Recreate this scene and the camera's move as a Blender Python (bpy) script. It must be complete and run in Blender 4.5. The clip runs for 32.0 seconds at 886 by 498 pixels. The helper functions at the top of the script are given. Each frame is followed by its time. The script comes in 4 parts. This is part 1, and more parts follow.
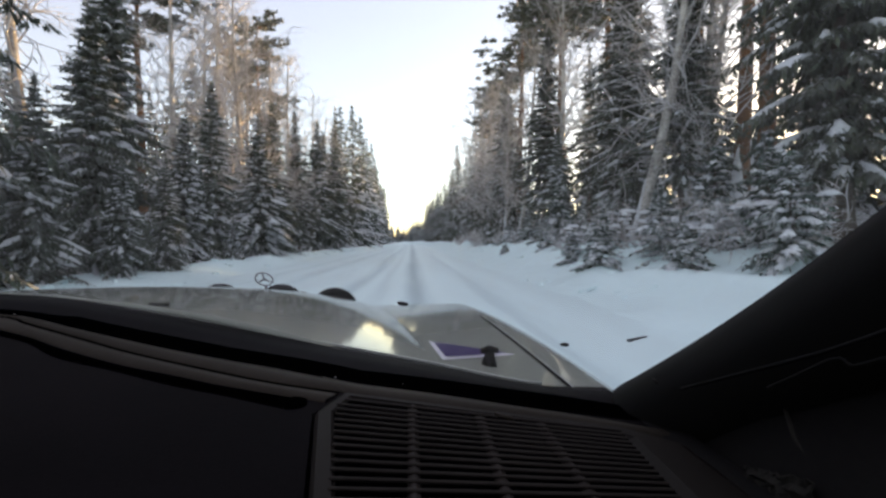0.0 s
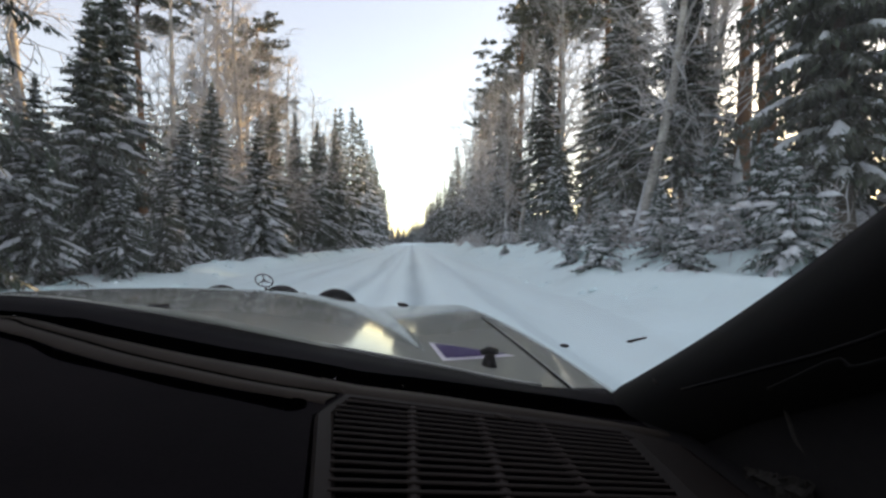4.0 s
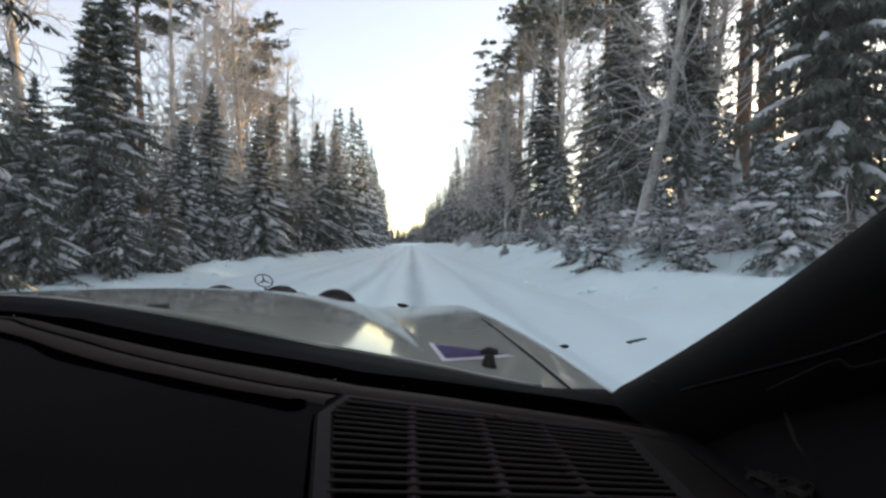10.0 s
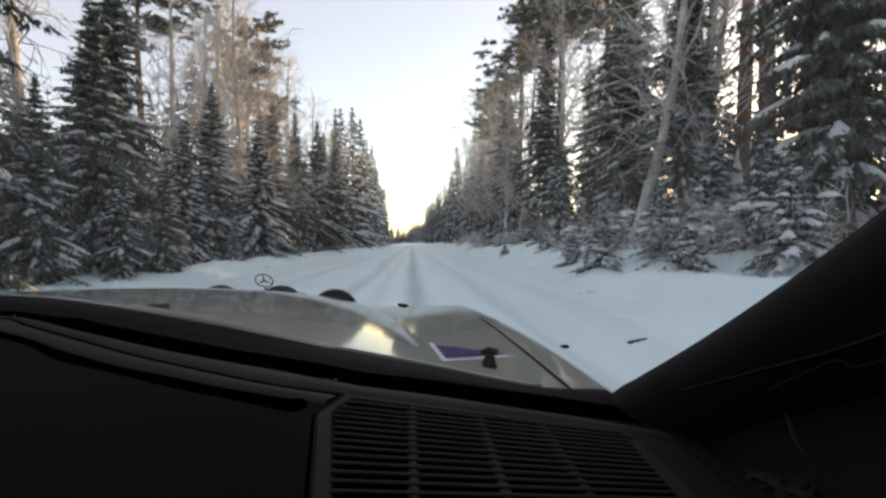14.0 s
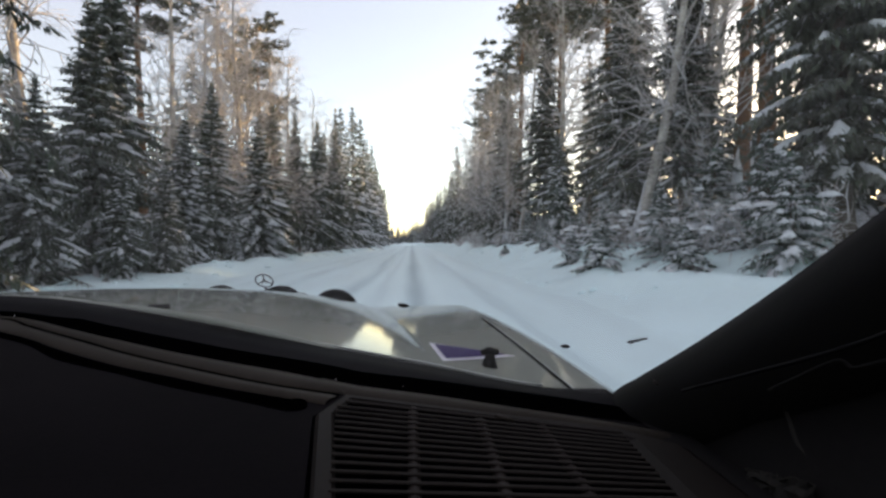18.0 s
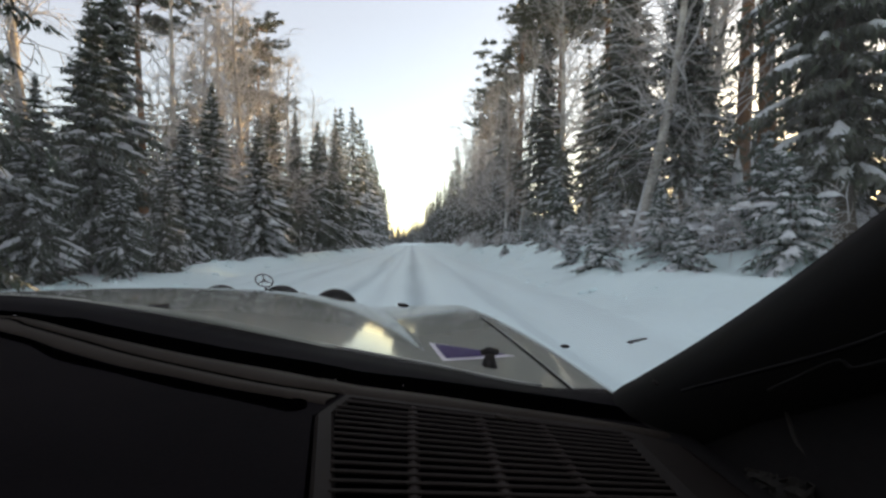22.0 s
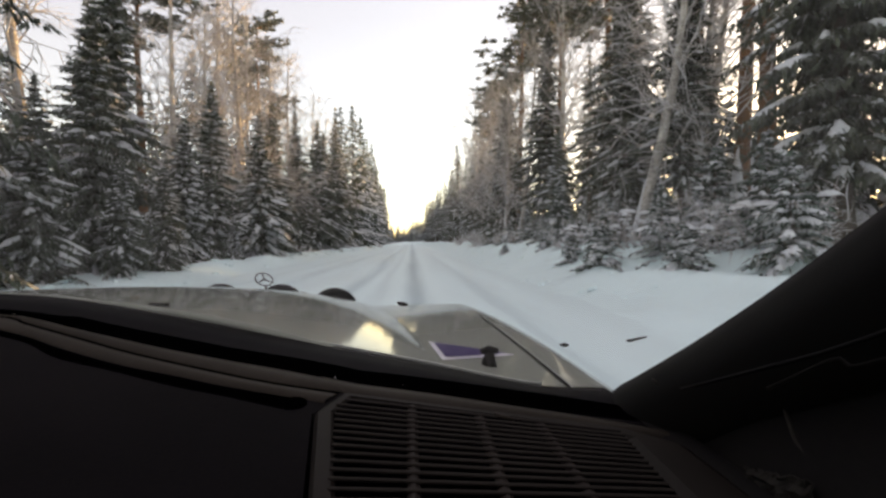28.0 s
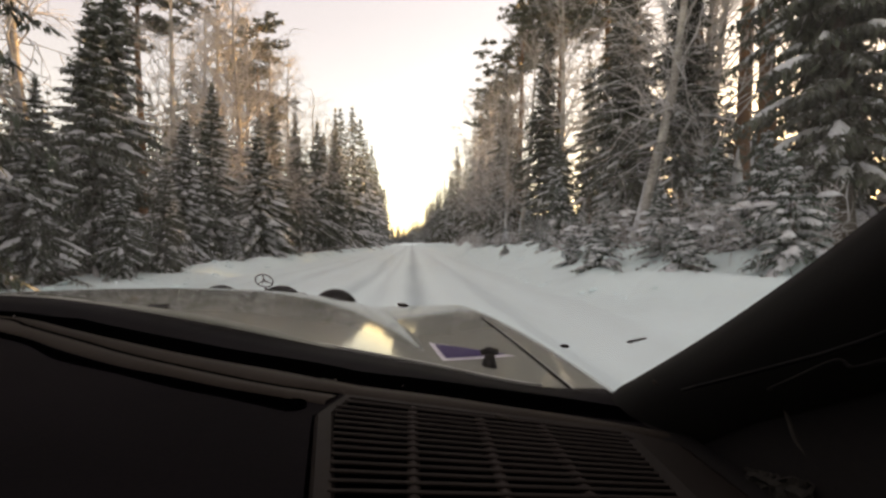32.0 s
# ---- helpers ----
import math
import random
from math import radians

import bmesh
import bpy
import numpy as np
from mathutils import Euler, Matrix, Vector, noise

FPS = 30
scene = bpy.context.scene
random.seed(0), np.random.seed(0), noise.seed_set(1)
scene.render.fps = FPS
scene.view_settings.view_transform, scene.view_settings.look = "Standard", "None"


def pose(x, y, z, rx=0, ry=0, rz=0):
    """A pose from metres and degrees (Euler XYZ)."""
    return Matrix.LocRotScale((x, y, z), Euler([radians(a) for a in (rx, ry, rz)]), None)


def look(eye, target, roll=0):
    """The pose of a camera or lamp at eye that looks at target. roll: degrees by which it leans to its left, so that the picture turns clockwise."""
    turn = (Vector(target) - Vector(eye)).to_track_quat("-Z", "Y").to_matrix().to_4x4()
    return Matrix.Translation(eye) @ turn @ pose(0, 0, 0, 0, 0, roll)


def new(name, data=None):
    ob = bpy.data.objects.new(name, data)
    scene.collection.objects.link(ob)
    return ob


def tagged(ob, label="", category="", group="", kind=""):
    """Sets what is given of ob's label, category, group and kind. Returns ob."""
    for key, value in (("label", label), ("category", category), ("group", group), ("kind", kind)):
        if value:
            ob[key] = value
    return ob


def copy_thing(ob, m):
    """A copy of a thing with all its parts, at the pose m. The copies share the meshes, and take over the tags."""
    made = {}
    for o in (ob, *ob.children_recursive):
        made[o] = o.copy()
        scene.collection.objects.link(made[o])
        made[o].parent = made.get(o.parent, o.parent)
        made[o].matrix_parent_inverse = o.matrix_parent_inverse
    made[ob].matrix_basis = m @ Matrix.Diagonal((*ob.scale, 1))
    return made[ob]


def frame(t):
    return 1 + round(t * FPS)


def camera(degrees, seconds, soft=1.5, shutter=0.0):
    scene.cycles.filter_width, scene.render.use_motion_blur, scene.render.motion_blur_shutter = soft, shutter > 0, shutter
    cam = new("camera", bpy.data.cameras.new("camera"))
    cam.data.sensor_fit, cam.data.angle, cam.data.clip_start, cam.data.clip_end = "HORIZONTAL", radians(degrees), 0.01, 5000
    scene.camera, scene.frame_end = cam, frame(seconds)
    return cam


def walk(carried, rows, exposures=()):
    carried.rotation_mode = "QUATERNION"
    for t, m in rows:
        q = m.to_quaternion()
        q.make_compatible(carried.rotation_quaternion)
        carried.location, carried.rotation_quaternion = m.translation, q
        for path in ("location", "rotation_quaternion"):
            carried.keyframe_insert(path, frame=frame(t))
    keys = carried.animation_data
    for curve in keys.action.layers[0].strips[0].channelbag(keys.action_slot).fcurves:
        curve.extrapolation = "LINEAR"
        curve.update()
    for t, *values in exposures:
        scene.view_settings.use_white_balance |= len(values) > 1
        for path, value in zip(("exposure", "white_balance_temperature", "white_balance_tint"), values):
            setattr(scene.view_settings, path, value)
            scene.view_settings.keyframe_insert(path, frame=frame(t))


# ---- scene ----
cam = camera(93.0, 32.0, soft=2.7)
EYE = 1.02
# the mount trembles: degrees by which the camera nods up, every half second
NOD = {0.0: -0.17, 0.5: 0.15, 1.0: 0.17, 1.5: -0.17, 5.5: 0.21, 6.0: -0.12, 8.0: -0.14, 9.0: -0.16, 10.5: 0.09, 11.5: -0.14, 12.0: -0.12, 12.5: -0.08, 13.0: -0.16,
       16.5: 0.07, 17.5: 0.06, 19.0: 0.09, 22.5: 0.06, 23.5: 0.05, 25.5: 0.04, 28.0: -0.14, 31.5: -0.05}
STOPS = [(0.0, 2.72, 8800, 14), (6.0, 2.60, 9000, 12), (7.0, 2.50, 8900, 12), (8.0, 2.52, 8900, 12), (11.0, 2.82, 8800, 12), (14.0, 2.62, 9400, 14), (17.0, 2.70, 9000, 13), (19.0, 2.64, 9200, 13), (22.0, 2.57, 9400, 11), (25.0, 2.57, 10600, 15),
         (28.0, 2.76, 11000, 17), (30.0, 2.86, 12400, 20), (32.0, 2.70, 13600, 21)]
rows = []
for i in range(65):
    t = i * 0.5
    nod = NOD.get(t, 0.012 * math.sin(2.3 * i))
    rows.append((t, pose(0.0002 * math.sin(1.7 * i), 0, EYE + 0.0003 * math.sin(2.3 * i), 89.15 + nod, 0.03 * math.sin(1.1 * i), -4.3 + 0.02 * math.sin(0.9 * i))))
walk(cam, rows, STOPS)

# ---- light: a low winter sun behind the wood on the right, clear pale sky ----
SUN_EL, SUN_AZ = 6.5, 42.0          # degrees above the horizon, degrees to the right of the road
world = bpy.data.worlds.new("world")
scene.world = world
world.use_nodes = True
wn = world.node_tree
sky = wn.nodes.new("ShaderNodeTexSky")
sky.sky_type, sky.sun_disc = "NISHITA", False
sky.sun_elevation, sky.sun_rotation = radians(SUN_EL), radians(SUN_AZ)
sky.air_density, sky.dust_density, sky.ozone_density = 0.8, 0.35, 1.6
wn.nodes["Background"].inputs["Strength"].default_value = 0.15
veil = wn.nodes.new("ShaderNodeMixRGB")      # thin high cloud over the whole sky
veil.inputs[0].default_value, veil.inputs[2].default_value = 0.57, (0.75, 0.725, 0.99, 1)
wn.links.new(sky.outputs[0], veil.inputs[1])
wn.links.new(veil.outputs[0], wn.nodes["Background"].inputs[0])
sun = new("sun", bpy.data.lights.new("sun", "SUN"))
sun.data.energy, sun.data.angle, sun.data.color = 2.5, radians(0.6), (1.0, 0.72, 0.42)
sd = Vector((math.sin(radians(SUN_AZ)), math.cos(radians(SUN_AZ)), math.tan(radians(SUN_EL))))
sun.matrix_world = look(sd * 50, (0, 0, 0))
tagged(sun, kind="structure")


# ---- materials ----
def material(name, base, rough=0.6, metal=0.0, vary=None, scale=6.0, fine=60.0, bump=0.2, bump_d=0.01, coat=0.0, spec=0.5,
             island=0.0, coords="Object", stretch=None):
    """A principled surface with colour variation at two scales and a fine relief."""
    m = bpy.data.materials.new(name)
    m.use_nodes = True
    n, l = m.node_tree.nodes, m.node_tree.links
    p = n["Principled BSDF"]
    p.inputs["Roughness"].default_value, p.inputs["Metallic"].default_value = rough, metal
    p.inputs["Coat Weight"].default_value, p.inputs["Specular IOR Level"].default_value = coat, spec
    p.inputs["Coat Roughness"].default_value = 0.06
    tc = n.new("ShaderNodeTexCoord")
    big, small = n.new("ShaderNodeTexNoise"), n.new("ShaderNodeTexNoise")
    big.inputs["Scale"].default_value, small.inputs["Scale"].default_value = scale, fine
    big.inputs["Detail"].default_value, small.inputs["Detail"].default_value = 4, 3
    source = tc.outputs[coords]
    if stretch:
        mp = n.new("ShaderNodeMapping")
        mp.inputs["Scale"].default_value = stretch
        l.new(source, mp.inputs["Vector"])
        source = mp.outputs[0]
    for k in (big, small):
        l.new(source, k.inputs["Vector"])
    mix = n.new("ShaderNodeMixRGB")
    mix.inputs[1].default_value = (*base, 1)
    mix.inputs[2].default_value = (*(vary or tuple(c * 0.6 for c in base)), 1)
    ramp = n.new("ShaderNodeValToRGB")
    ramp.color_ramp.elements[0].position, ramp.color_ramp.elements[1].position = 0.35, 0.7
    add = n.new("ShaderNodeMath")
    add.operation = "MULTIPLY_ADD"
    add.inputs[1].default_value = 0.4
    l.new(small.outputs[0], add.inputs[0])
    sub = n.new("ShaderNodeMath")
    sub.operation = "MULTIPLY_ADD"
    sub.inputs[1].default_value, sub.inputs[2].default_value = 0.8, -0.1
    l.new(big.outputs[0], sub.inputs[0])
    l.new(sub.outputs[0], add.inputs[2])
    l.new(add.outputs[0], ramp.inputs[0])
    l.new(ramp.outputs[0], mix.inputs[0])
    out = mix.outputs[0]
    if island:
        geo = n.new("ShaderNodeNewGeometry")
        hsv = n.new("ShaderNodeHueSaturation")
        mr = n.new("ShaderNodeMapRange")
        mr.inputs["To Min"].default_value, mr.inputs["To Max"].default_value = 1 - island, 1 + island
        l.new(geo.outputs["Random Per Island"], mr.inputs["Value"])
        l.new(mr.outputs[0], hsv.inputs["Value"])
        l.new(out, hsv.inputs["Color"])
        out = hsv.outputs[0]
    l.new(out, p.inputs["Base Color"])
    if bump:
        b = n.new("ShaderNodeBump")
        b.inputs["Strength"].default_value, b.inputs["Distance"].default_value = bump, bump_d
        l.new(add.outputs[0], b.inputs["Height"])
        l.new(b.outputs[0], p.inputs["Normal"])
    return m


def needle_material(name, base, vary, frost):
    """Conifer needles, dusted with hoar frost where they face up."""
    m = material(name, base, 0.75, vary=vary, scale=1.2, fine=25, bump=0, island=0.35)
    n, l = m.node_tree.nodes, m.node_tree.links
    p = n["Principled BSDF"]
    src = p.inputs["Base Color"].links[0].from_socket
    geo, sep = n.new("ShaderNodeNewGeometry"), n.new("ShaderNodeSeparateXYZ")
    l.new(geo.outputs["Normal"], sep.inputs[0])
    tc, nz = n.new("ShaderNodeTexCoord"), n.new("ShaderNodeTexNoise")
    nz.inputs["Scale"].default_value = 9
    l.new(tc.outputs["Object"], nz.inputs["Vector"])
    mul = n.new("ShaderNodeMath")
    mul.operation = "MULTIPLY"
    l.new(sep.outputs["Z"], mul.inputs[0])
    l.new(nz.outputs[0], mul.inputs[1])
    mr = n.new("ShaderNodeMapRange")
    mr.inputs["From Min"].default_value, mr.inputs["From Max"].default_value = 0.2, 0.6
    mr.inputs["To Max"].default_value = frost
    l.new(mul.outputs[0], mr.inputs["Value"])
    mix = n.new("ShaderNodeMixRGB")
    mix.inputs[2].default_value = (0.62, 0.66, 0.70, 1)
    l.new(mr.outputs[0], mix.inputs[0])
    l.new(src, mix.inputs[1])
    l.new(mix.outputs[0], p.inputs["Base Color"])
    return m


SNOW = material("snow", (0.72, 0.905, 0.92), 0.75, vary=(0.655, 0.82, 0.83), scale=0.8, fine=7, bump=0.7, bump_d=0.08, spec=0.2)
SNOW_PACKED = material("packed_snow", (0.72, 0.905, 0.92), 0.65, vary=(0.65, 0.81, 0.825), scale=1.3, fine=6, bump=0.4, bump_d=0.03, spec=0.3, stretch=(1, 0.11, 1))


def worn_tracks(m):
    """Greyer, packed bands where wheels have run along the snow: place across the road, half width, strength."""
    n, l = m.node_tree.nodes, m.node_tree.links
    p = n["Principled BSDF"]
    src = p.inputs["Base Color"].links[0].from_socket
    tc, sep, nz, mp = n.new("ShaderNodeTexCoord"), n.new("ShaderNodeSeparateXYZ"), n.new("ShaderNodeTexNoise"), n.new("ShaderNodeMapping")
    mp.inputs["Scale"].default_value = (0.9, 0.10, 1)
    nz.inputs["Scale"].default_value, nz.inputs["Detail"].default_value = 1.0, 4
    l.new(tc.outputs["Object"], sep.inputs[0])
    l.new(tc.outputs["Object"], mp.inputs["Vector"])
    l.new(mp.outputs[0], nz.inputs["Vector"])

    def calc(kind, a, b, c=None):
        k = n.new("ShaderNodeMath")
        k.operation = kind
        for socket, v in zip(k.inputs, (a, b, c)):
            if v is None:
                continue
            if isinstance(v, float):
                socket.default_value = v
            else:
                l.new(v, socket)
        return k.outputs[0]

    across = calc("ADD", calc("MULTIPLY_ADD", nz.outputs[0], 0.8, -0.4), sep.outputs["X"])
    total = None
    for c, w, k in ((-3.1, 0.34, 0.28), (-1.34, 0.38, 0.65), (0.10, 0.42, 0.95), (1.45, 0.18, 0.38), (-0.62, 0.18, 0.3)):
        mr = n.new("ShaderNodeMapRange")
        mr.interpolation_type = "SMOOTHSTEP"
        for key, v in (("From Min", w), ("From Max", 0.0), ("To Min", 0.0), ("To Max", k)):
            mr.inputs[key].default_value = v
        l.new(calc("ABSOLUTE", calc("SUBTRACT", across, c), None), mr.inputs["Value"])
        total = mr.outputs[0] if total is None else calc("MAXIMUM", total, mr.outputs[0])
    streak = n.new("ShaderNodeMapRange")
    for key, v in (("From Min", 0.30), ("From Max", 0.62), ("To Min", 0.55), ("To Max", 1.0)):
        streak.inputs[key].default_value = v
    l.new(nz.outputs[0], streak.inputs["Value"])
    mix = n.new("ShaderNodeMixRGB")
    mix.blend_type = "MULTIPLY"
    mix.inputs[2].default_value = (0.56, 0.60, 0.63, 1)
    l.new(calc("MULTIPLY", total, streak.outputs[0]), mix.inputs[0])
    l.new(src, mix.inputs[1])
    l.new(mix.outputs[0], p.inputs["Base Color"])


worn_tracks(SNOW_PACKED)
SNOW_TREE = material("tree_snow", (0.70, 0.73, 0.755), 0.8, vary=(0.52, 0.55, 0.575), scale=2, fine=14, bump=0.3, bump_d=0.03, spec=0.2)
NEEDLE = needle_material("needles", (0.070, 0.090, 0.062), (0.046, 0.060, 0.042), 0.42)
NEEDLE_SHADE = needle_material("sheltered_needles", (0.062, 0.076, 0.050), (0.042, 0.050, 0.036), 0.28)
NEEDLE_YOUNG = needle_material("sapling_needles", (0.080, 0.118, 0.092), (0.052, 0.078, 0.062), 0.5)
NEEDLE_PINE = needle_material("pine_needles", (0.085, 0.096, 0.064), (0.06, 0.068, 0.048), 0.5)
BARK = material("spruce_bark", (0.085, 0.065, 0.05), 0.9, vary=(0.16, 0.14, 0.12), scale=3, fine=22, bump=0.8, bump_d=0.03)
BARK_PINE = material("pine_bark", (0.20, 0.10, 0.05), 0.9, vary=(0.10, 0.065, 0.045), scale=2, fine=18, bump=0.8, bump_d=0.03)
BARK_BIRCH = material("birch_bark", (0.55, 0.52, 0.48), 0.75, vary=(0.10, 0.085, 0.08), scale=2.2, fine=12, bump=0.4, bump_d=0.01)
TWIG = material("frosted_twigs", (0.30, 0.27, 0.25), 0.85, vary=(0.66, 0.66, 0.68), scale=3, fine=20, bump=0)
# frost raised beyond the nearer trees to paint in the haze of distance
FARWOOD = needle_material("far_wood", (0.075, 0.088, 0.075), (0.05, 0.06, 0.052), 0.8)
PAINT = material("green_grey_paint", (0.235, 0.250, 0.216), 0.070, vary=(0.255, 0.270, 0.235), scale=2.5, fine=40, bump=0.0, coat=0.0, spec=0.20)
# paler than the body paint; on the bonnet a highlight put into colour
EDGE = material("pale_paint_edge", (0.34, 0.36, 0.33), 0.45, vary=(0.24, 0.26, 0.23), scale=40, fine=200, bump=0)
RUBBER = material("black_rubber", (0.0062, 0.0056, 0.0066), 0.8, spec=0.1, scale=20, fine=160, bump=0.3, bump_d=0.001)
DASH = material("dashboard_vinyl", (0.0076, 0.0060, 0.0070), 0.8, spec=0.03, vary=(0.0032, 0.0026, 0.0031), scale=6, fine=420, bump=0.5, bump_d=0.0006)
GRILLE = material("grille_plastic", (0.0150, 0.0116, 0.0100), 0.65, spec=0.10, vary=(0.0096, 0.0073, 0.0063), scale=14, fine=300, bump=0.3, bump_d=0.0005)
LOUVRE = material("louvre_plastic", (0.0245, 0.0190, 0.0168), 0.6, spec=0.14, vary=(0.0160, 0.0126, 0.0110), scale=14, fine=300, bump=0.3, bump_d=0.0005)
TRIM = material("dash_trim_plastic", (0.030, 0.0240, 0.0192), 0.7, spec=0.10, vary=(0.019, 0.015, 0.0118), scale=12, fine=300, bump=0.3, bump_d=0.0005)
PALE_VINYL = material("pale_vinyl", (0.036, 0.033, 0.031), 0.8, spec=0.1, vary=(0.022, 0.020, 0.019), scale=60, fine=300, bump=0.4, bump_d=0.001)
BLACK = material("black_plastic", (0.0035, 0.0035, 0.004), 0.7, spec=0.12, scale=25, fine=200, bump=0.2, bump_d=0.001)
# near-black: the shade inside slots and hollows is put into the colour
HOLLOW_SHADE = material("painted_hollow_shade", (0.0007, 0.0007, 0.0008), 0.95, spec=0.0, bump=0)
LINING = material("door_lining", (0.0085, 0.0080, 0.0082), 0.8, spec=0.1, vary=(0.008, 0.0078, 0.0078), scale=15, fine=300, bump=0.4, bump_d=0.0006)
LINING_PALE = material("pale_lining", (0.0150, 0.0138, 0.0140), 0.85, spec=0.1, vary=(0.010, 0.0092, 0.0094), scale=9, fine=260, bump=0.4, bump_d=0.0006)
CLOTH = material("dark_cloth", (0.03, 0.03, 0.033), 0.95, scale=30, fine=300, bump=0.5, bump_d=0.002)
DARK_CHROME = material("tarnished_chrome", (0.16, 0.16, 0.165), 0.3, metal=1.0, vary=(0.10, 0.10, 0.105), scale=30, fine=90, bump=0)
CHROME = material("chrome", (0.55, 0.55, 0.56), 0.15, metal=1.0, vary=(0.4, 0.4, 0.41), scale=30, fine=90, bump=0)
PURPLE = material("purple_sticker", (0.028, 0.013, 0.085), 0.6, spec=0.08, vary=(0.034, 0.017, 0.095), scale=30, fine=200, bump=0)
WHITE = material("white_sticker", (0.55, 0.53, 0.60), 0.55, spec=0.2, vary=(0.62, 0.61, 0.64), scale=30, fine=200, bump=0)
TYRE = material("tyre", (0.02, 0.02, 0.02), 0.85, scale=15, fine=90, bump=0.4, bump_d=0.004)
LENS = material("lamp_lens", (0.5, 0.5, 0.48), 0.08, vary=(0.4, 0.4, 0.4), scale=20, fine=80, bump=0.2, bump_d=0.002, coat=0.5)
GRIME = material("glass_grime", (0.03, 0.03, 0.028), 0.9, vary=(0.07, 0.065, 0.055), scale=200, fine=900, bump=0)


def glass_material():
    m = bpy.data.materials.new("windscreen_glass")
    m.use_nodes = True
    n, l = m.node_tree.nodes, m.node_tree.links
    n.remove(n["Principled BSDF"])
    tr, gl, mix = (n.new("ShaderNode" + k) for k in ("BsdfTransparent", "BsdfGlossy", "MixShader"))
    tr.inputs[0].default_value = (0.95, 0.97, 0.96, 1)
    gl.inputs["Roughness"].default_value = 0.03
    mix.inputs[0].default_value = 0.03
    l.new(tr.outputs[0], mix.inputs[1])
    l.new(gl.outputs[0], mix.inputs[2])
    # dust film on the glass, also standing in for pale haze over the wood
    haze_film, dust = n.new("ShaderNodeMixShader"), n.new("ShaderNodeBsdfTranslucent")
    dust.inputs[0].default_value = (0.8, 0.8, 0.78, 1)
    tc, nz, mr = n.new("ShaderNodeTexCoord"), n.new("ShaderNodeTexNoise"), n.new("ShaderNodeMapRange")
    nz.inputs["Scale"].default_value, nz.inputs["Detail"].default_value = 9, 5
    mr.inputs["From Min"].default_value, mr.inputs["From Max"].default_value = 0.3, 0.7
    mr.inputs["To Min"].default_value, mr.inputs["To Max"].default_value = 0.012, 0.045
    l.new(tc.outputs["Object"], nz.inputs["Vector"])
    l.new(nz.outputs[0], mr.inputs["Value"])
    l.new(mr.outputs[0], haze_film.inputs[0])
    l.new(mix.outputs[0], haze_film.inputs[1])
    l.new(dust.outputs[0], haze_film.inputs[2])
    l.new(haze_film.outputs[0], n["Material Output"].inputs[0])
    return m


GLASS = glass_material()


# ---- mesh helpers ----
def mesh_from(name, verts, faces, mat, smooth=False):
    me = bpy.data.meshes.new(name)
    me.from_pydata([tuple(v) for v in verts], [], [tuple(f) for f in faces])
    me.materials.append(mat)
    if smooth:
        me.polygons.foreach_set("use_smooth", [True] * len(me.polygons))
    me.update()
    return me


def put(name, me, parent=None, label=""):
    ob = new(name, me)
    if parent is not None:
        ob.parent = parent
    if label:
        ob["label"] = label
    return ob


def part(name, bm, mat, parent, label="", smooth=True):
    bmesh.ops.recalc_face_normals(bm, faces=bm.faces)
    me = bpy.data.meshes.new(name)
    bm.to_mesh(me)
    bm.free()
    me.materials.append(mat)
    if smooth:
        me.polygons.foreach_set("use_smooth", [True] * len(me.polygons))
    return put(name, me, parent, label)


def spline(points, n):
    """n points on a Catmull-Rom curve through the control points."""
    p = [Vector(q) for q in points]
    p = [2 * p[0] - p[1]] + p + [2 * p[-1] - p[-2]]
    out = []
    for i in range(n):
        f = i / (n - 1) * (len(p) - 3)
        k = min(int(f), len(p) - 4)
        t = f - k
        a, b, c, d = p[k:k + 4]
        out.append(0.5 * (2 * b + (c - a) * t + (2 * a - 5 * b + 4 * c - d) * t * t + (3 * b - a - 3 * c + d) * t ** 3))
    return out


def loft(rows_, close=False, thick=0.0):
    """A bmesh skin over equal-length rows of points; thick: metres along the normals below it."""
    bm = bmesh.new()
    vs = [[bm.verts.new(p) for p in r] for r in rows_]
    m = len(rows_[0])
    for i in range(len(vs) - 1):
        for j in range(m if close else m - 1):
            bm.faces.new((vs[i][j], vs[i][(j + 1) % m], vs[i + 1][(j + 1) % m], vs[i + 1][j]))
    if thick:
        bmesh.ops.recalc_face_normals(bm, faces=bm.faces)
        bmesh.ops.solidify(bm, geom=bm.faces[:], thickness=thick)
    return bm


def tube_rows(path, radius, n=8, flat=1.0):
    """Rings of points along a path; radius a number or a function of 0..1."""
    out = []
    for i, p in enumerate(path):
        d = (path[min(i + 1, len(path) - 1)] - path[max(i - 1, 0)]).normalized()
        side = d.cross(Vector((0, 0, 1)))
        side = side.normalized() if side.length > 1e-4 else Vector((1, 0, 0))
        up = side.cross(d)
        r = radius(i / (len(path) - 1)) if callable(radius) else radius
        out.append([p + r * (math.cos(a) * side + flat * math.sin(a) * up) for a in (2 * math.pi * k / n for k in range(n))])
    return out


def tube(path, radius, n=8, flat=1.0):
    rs = tube_rows(path, radius, n, flat)
    bm = loft(rs, close=True)
    bm.verts.ensure_lookup_table()
    bm.faces.new([bm.verts[k] for k in range(n)])
    bm.faces.new([bm.verts[len(bm.verts) - 1 - k] for k in range(n)])
    return bm


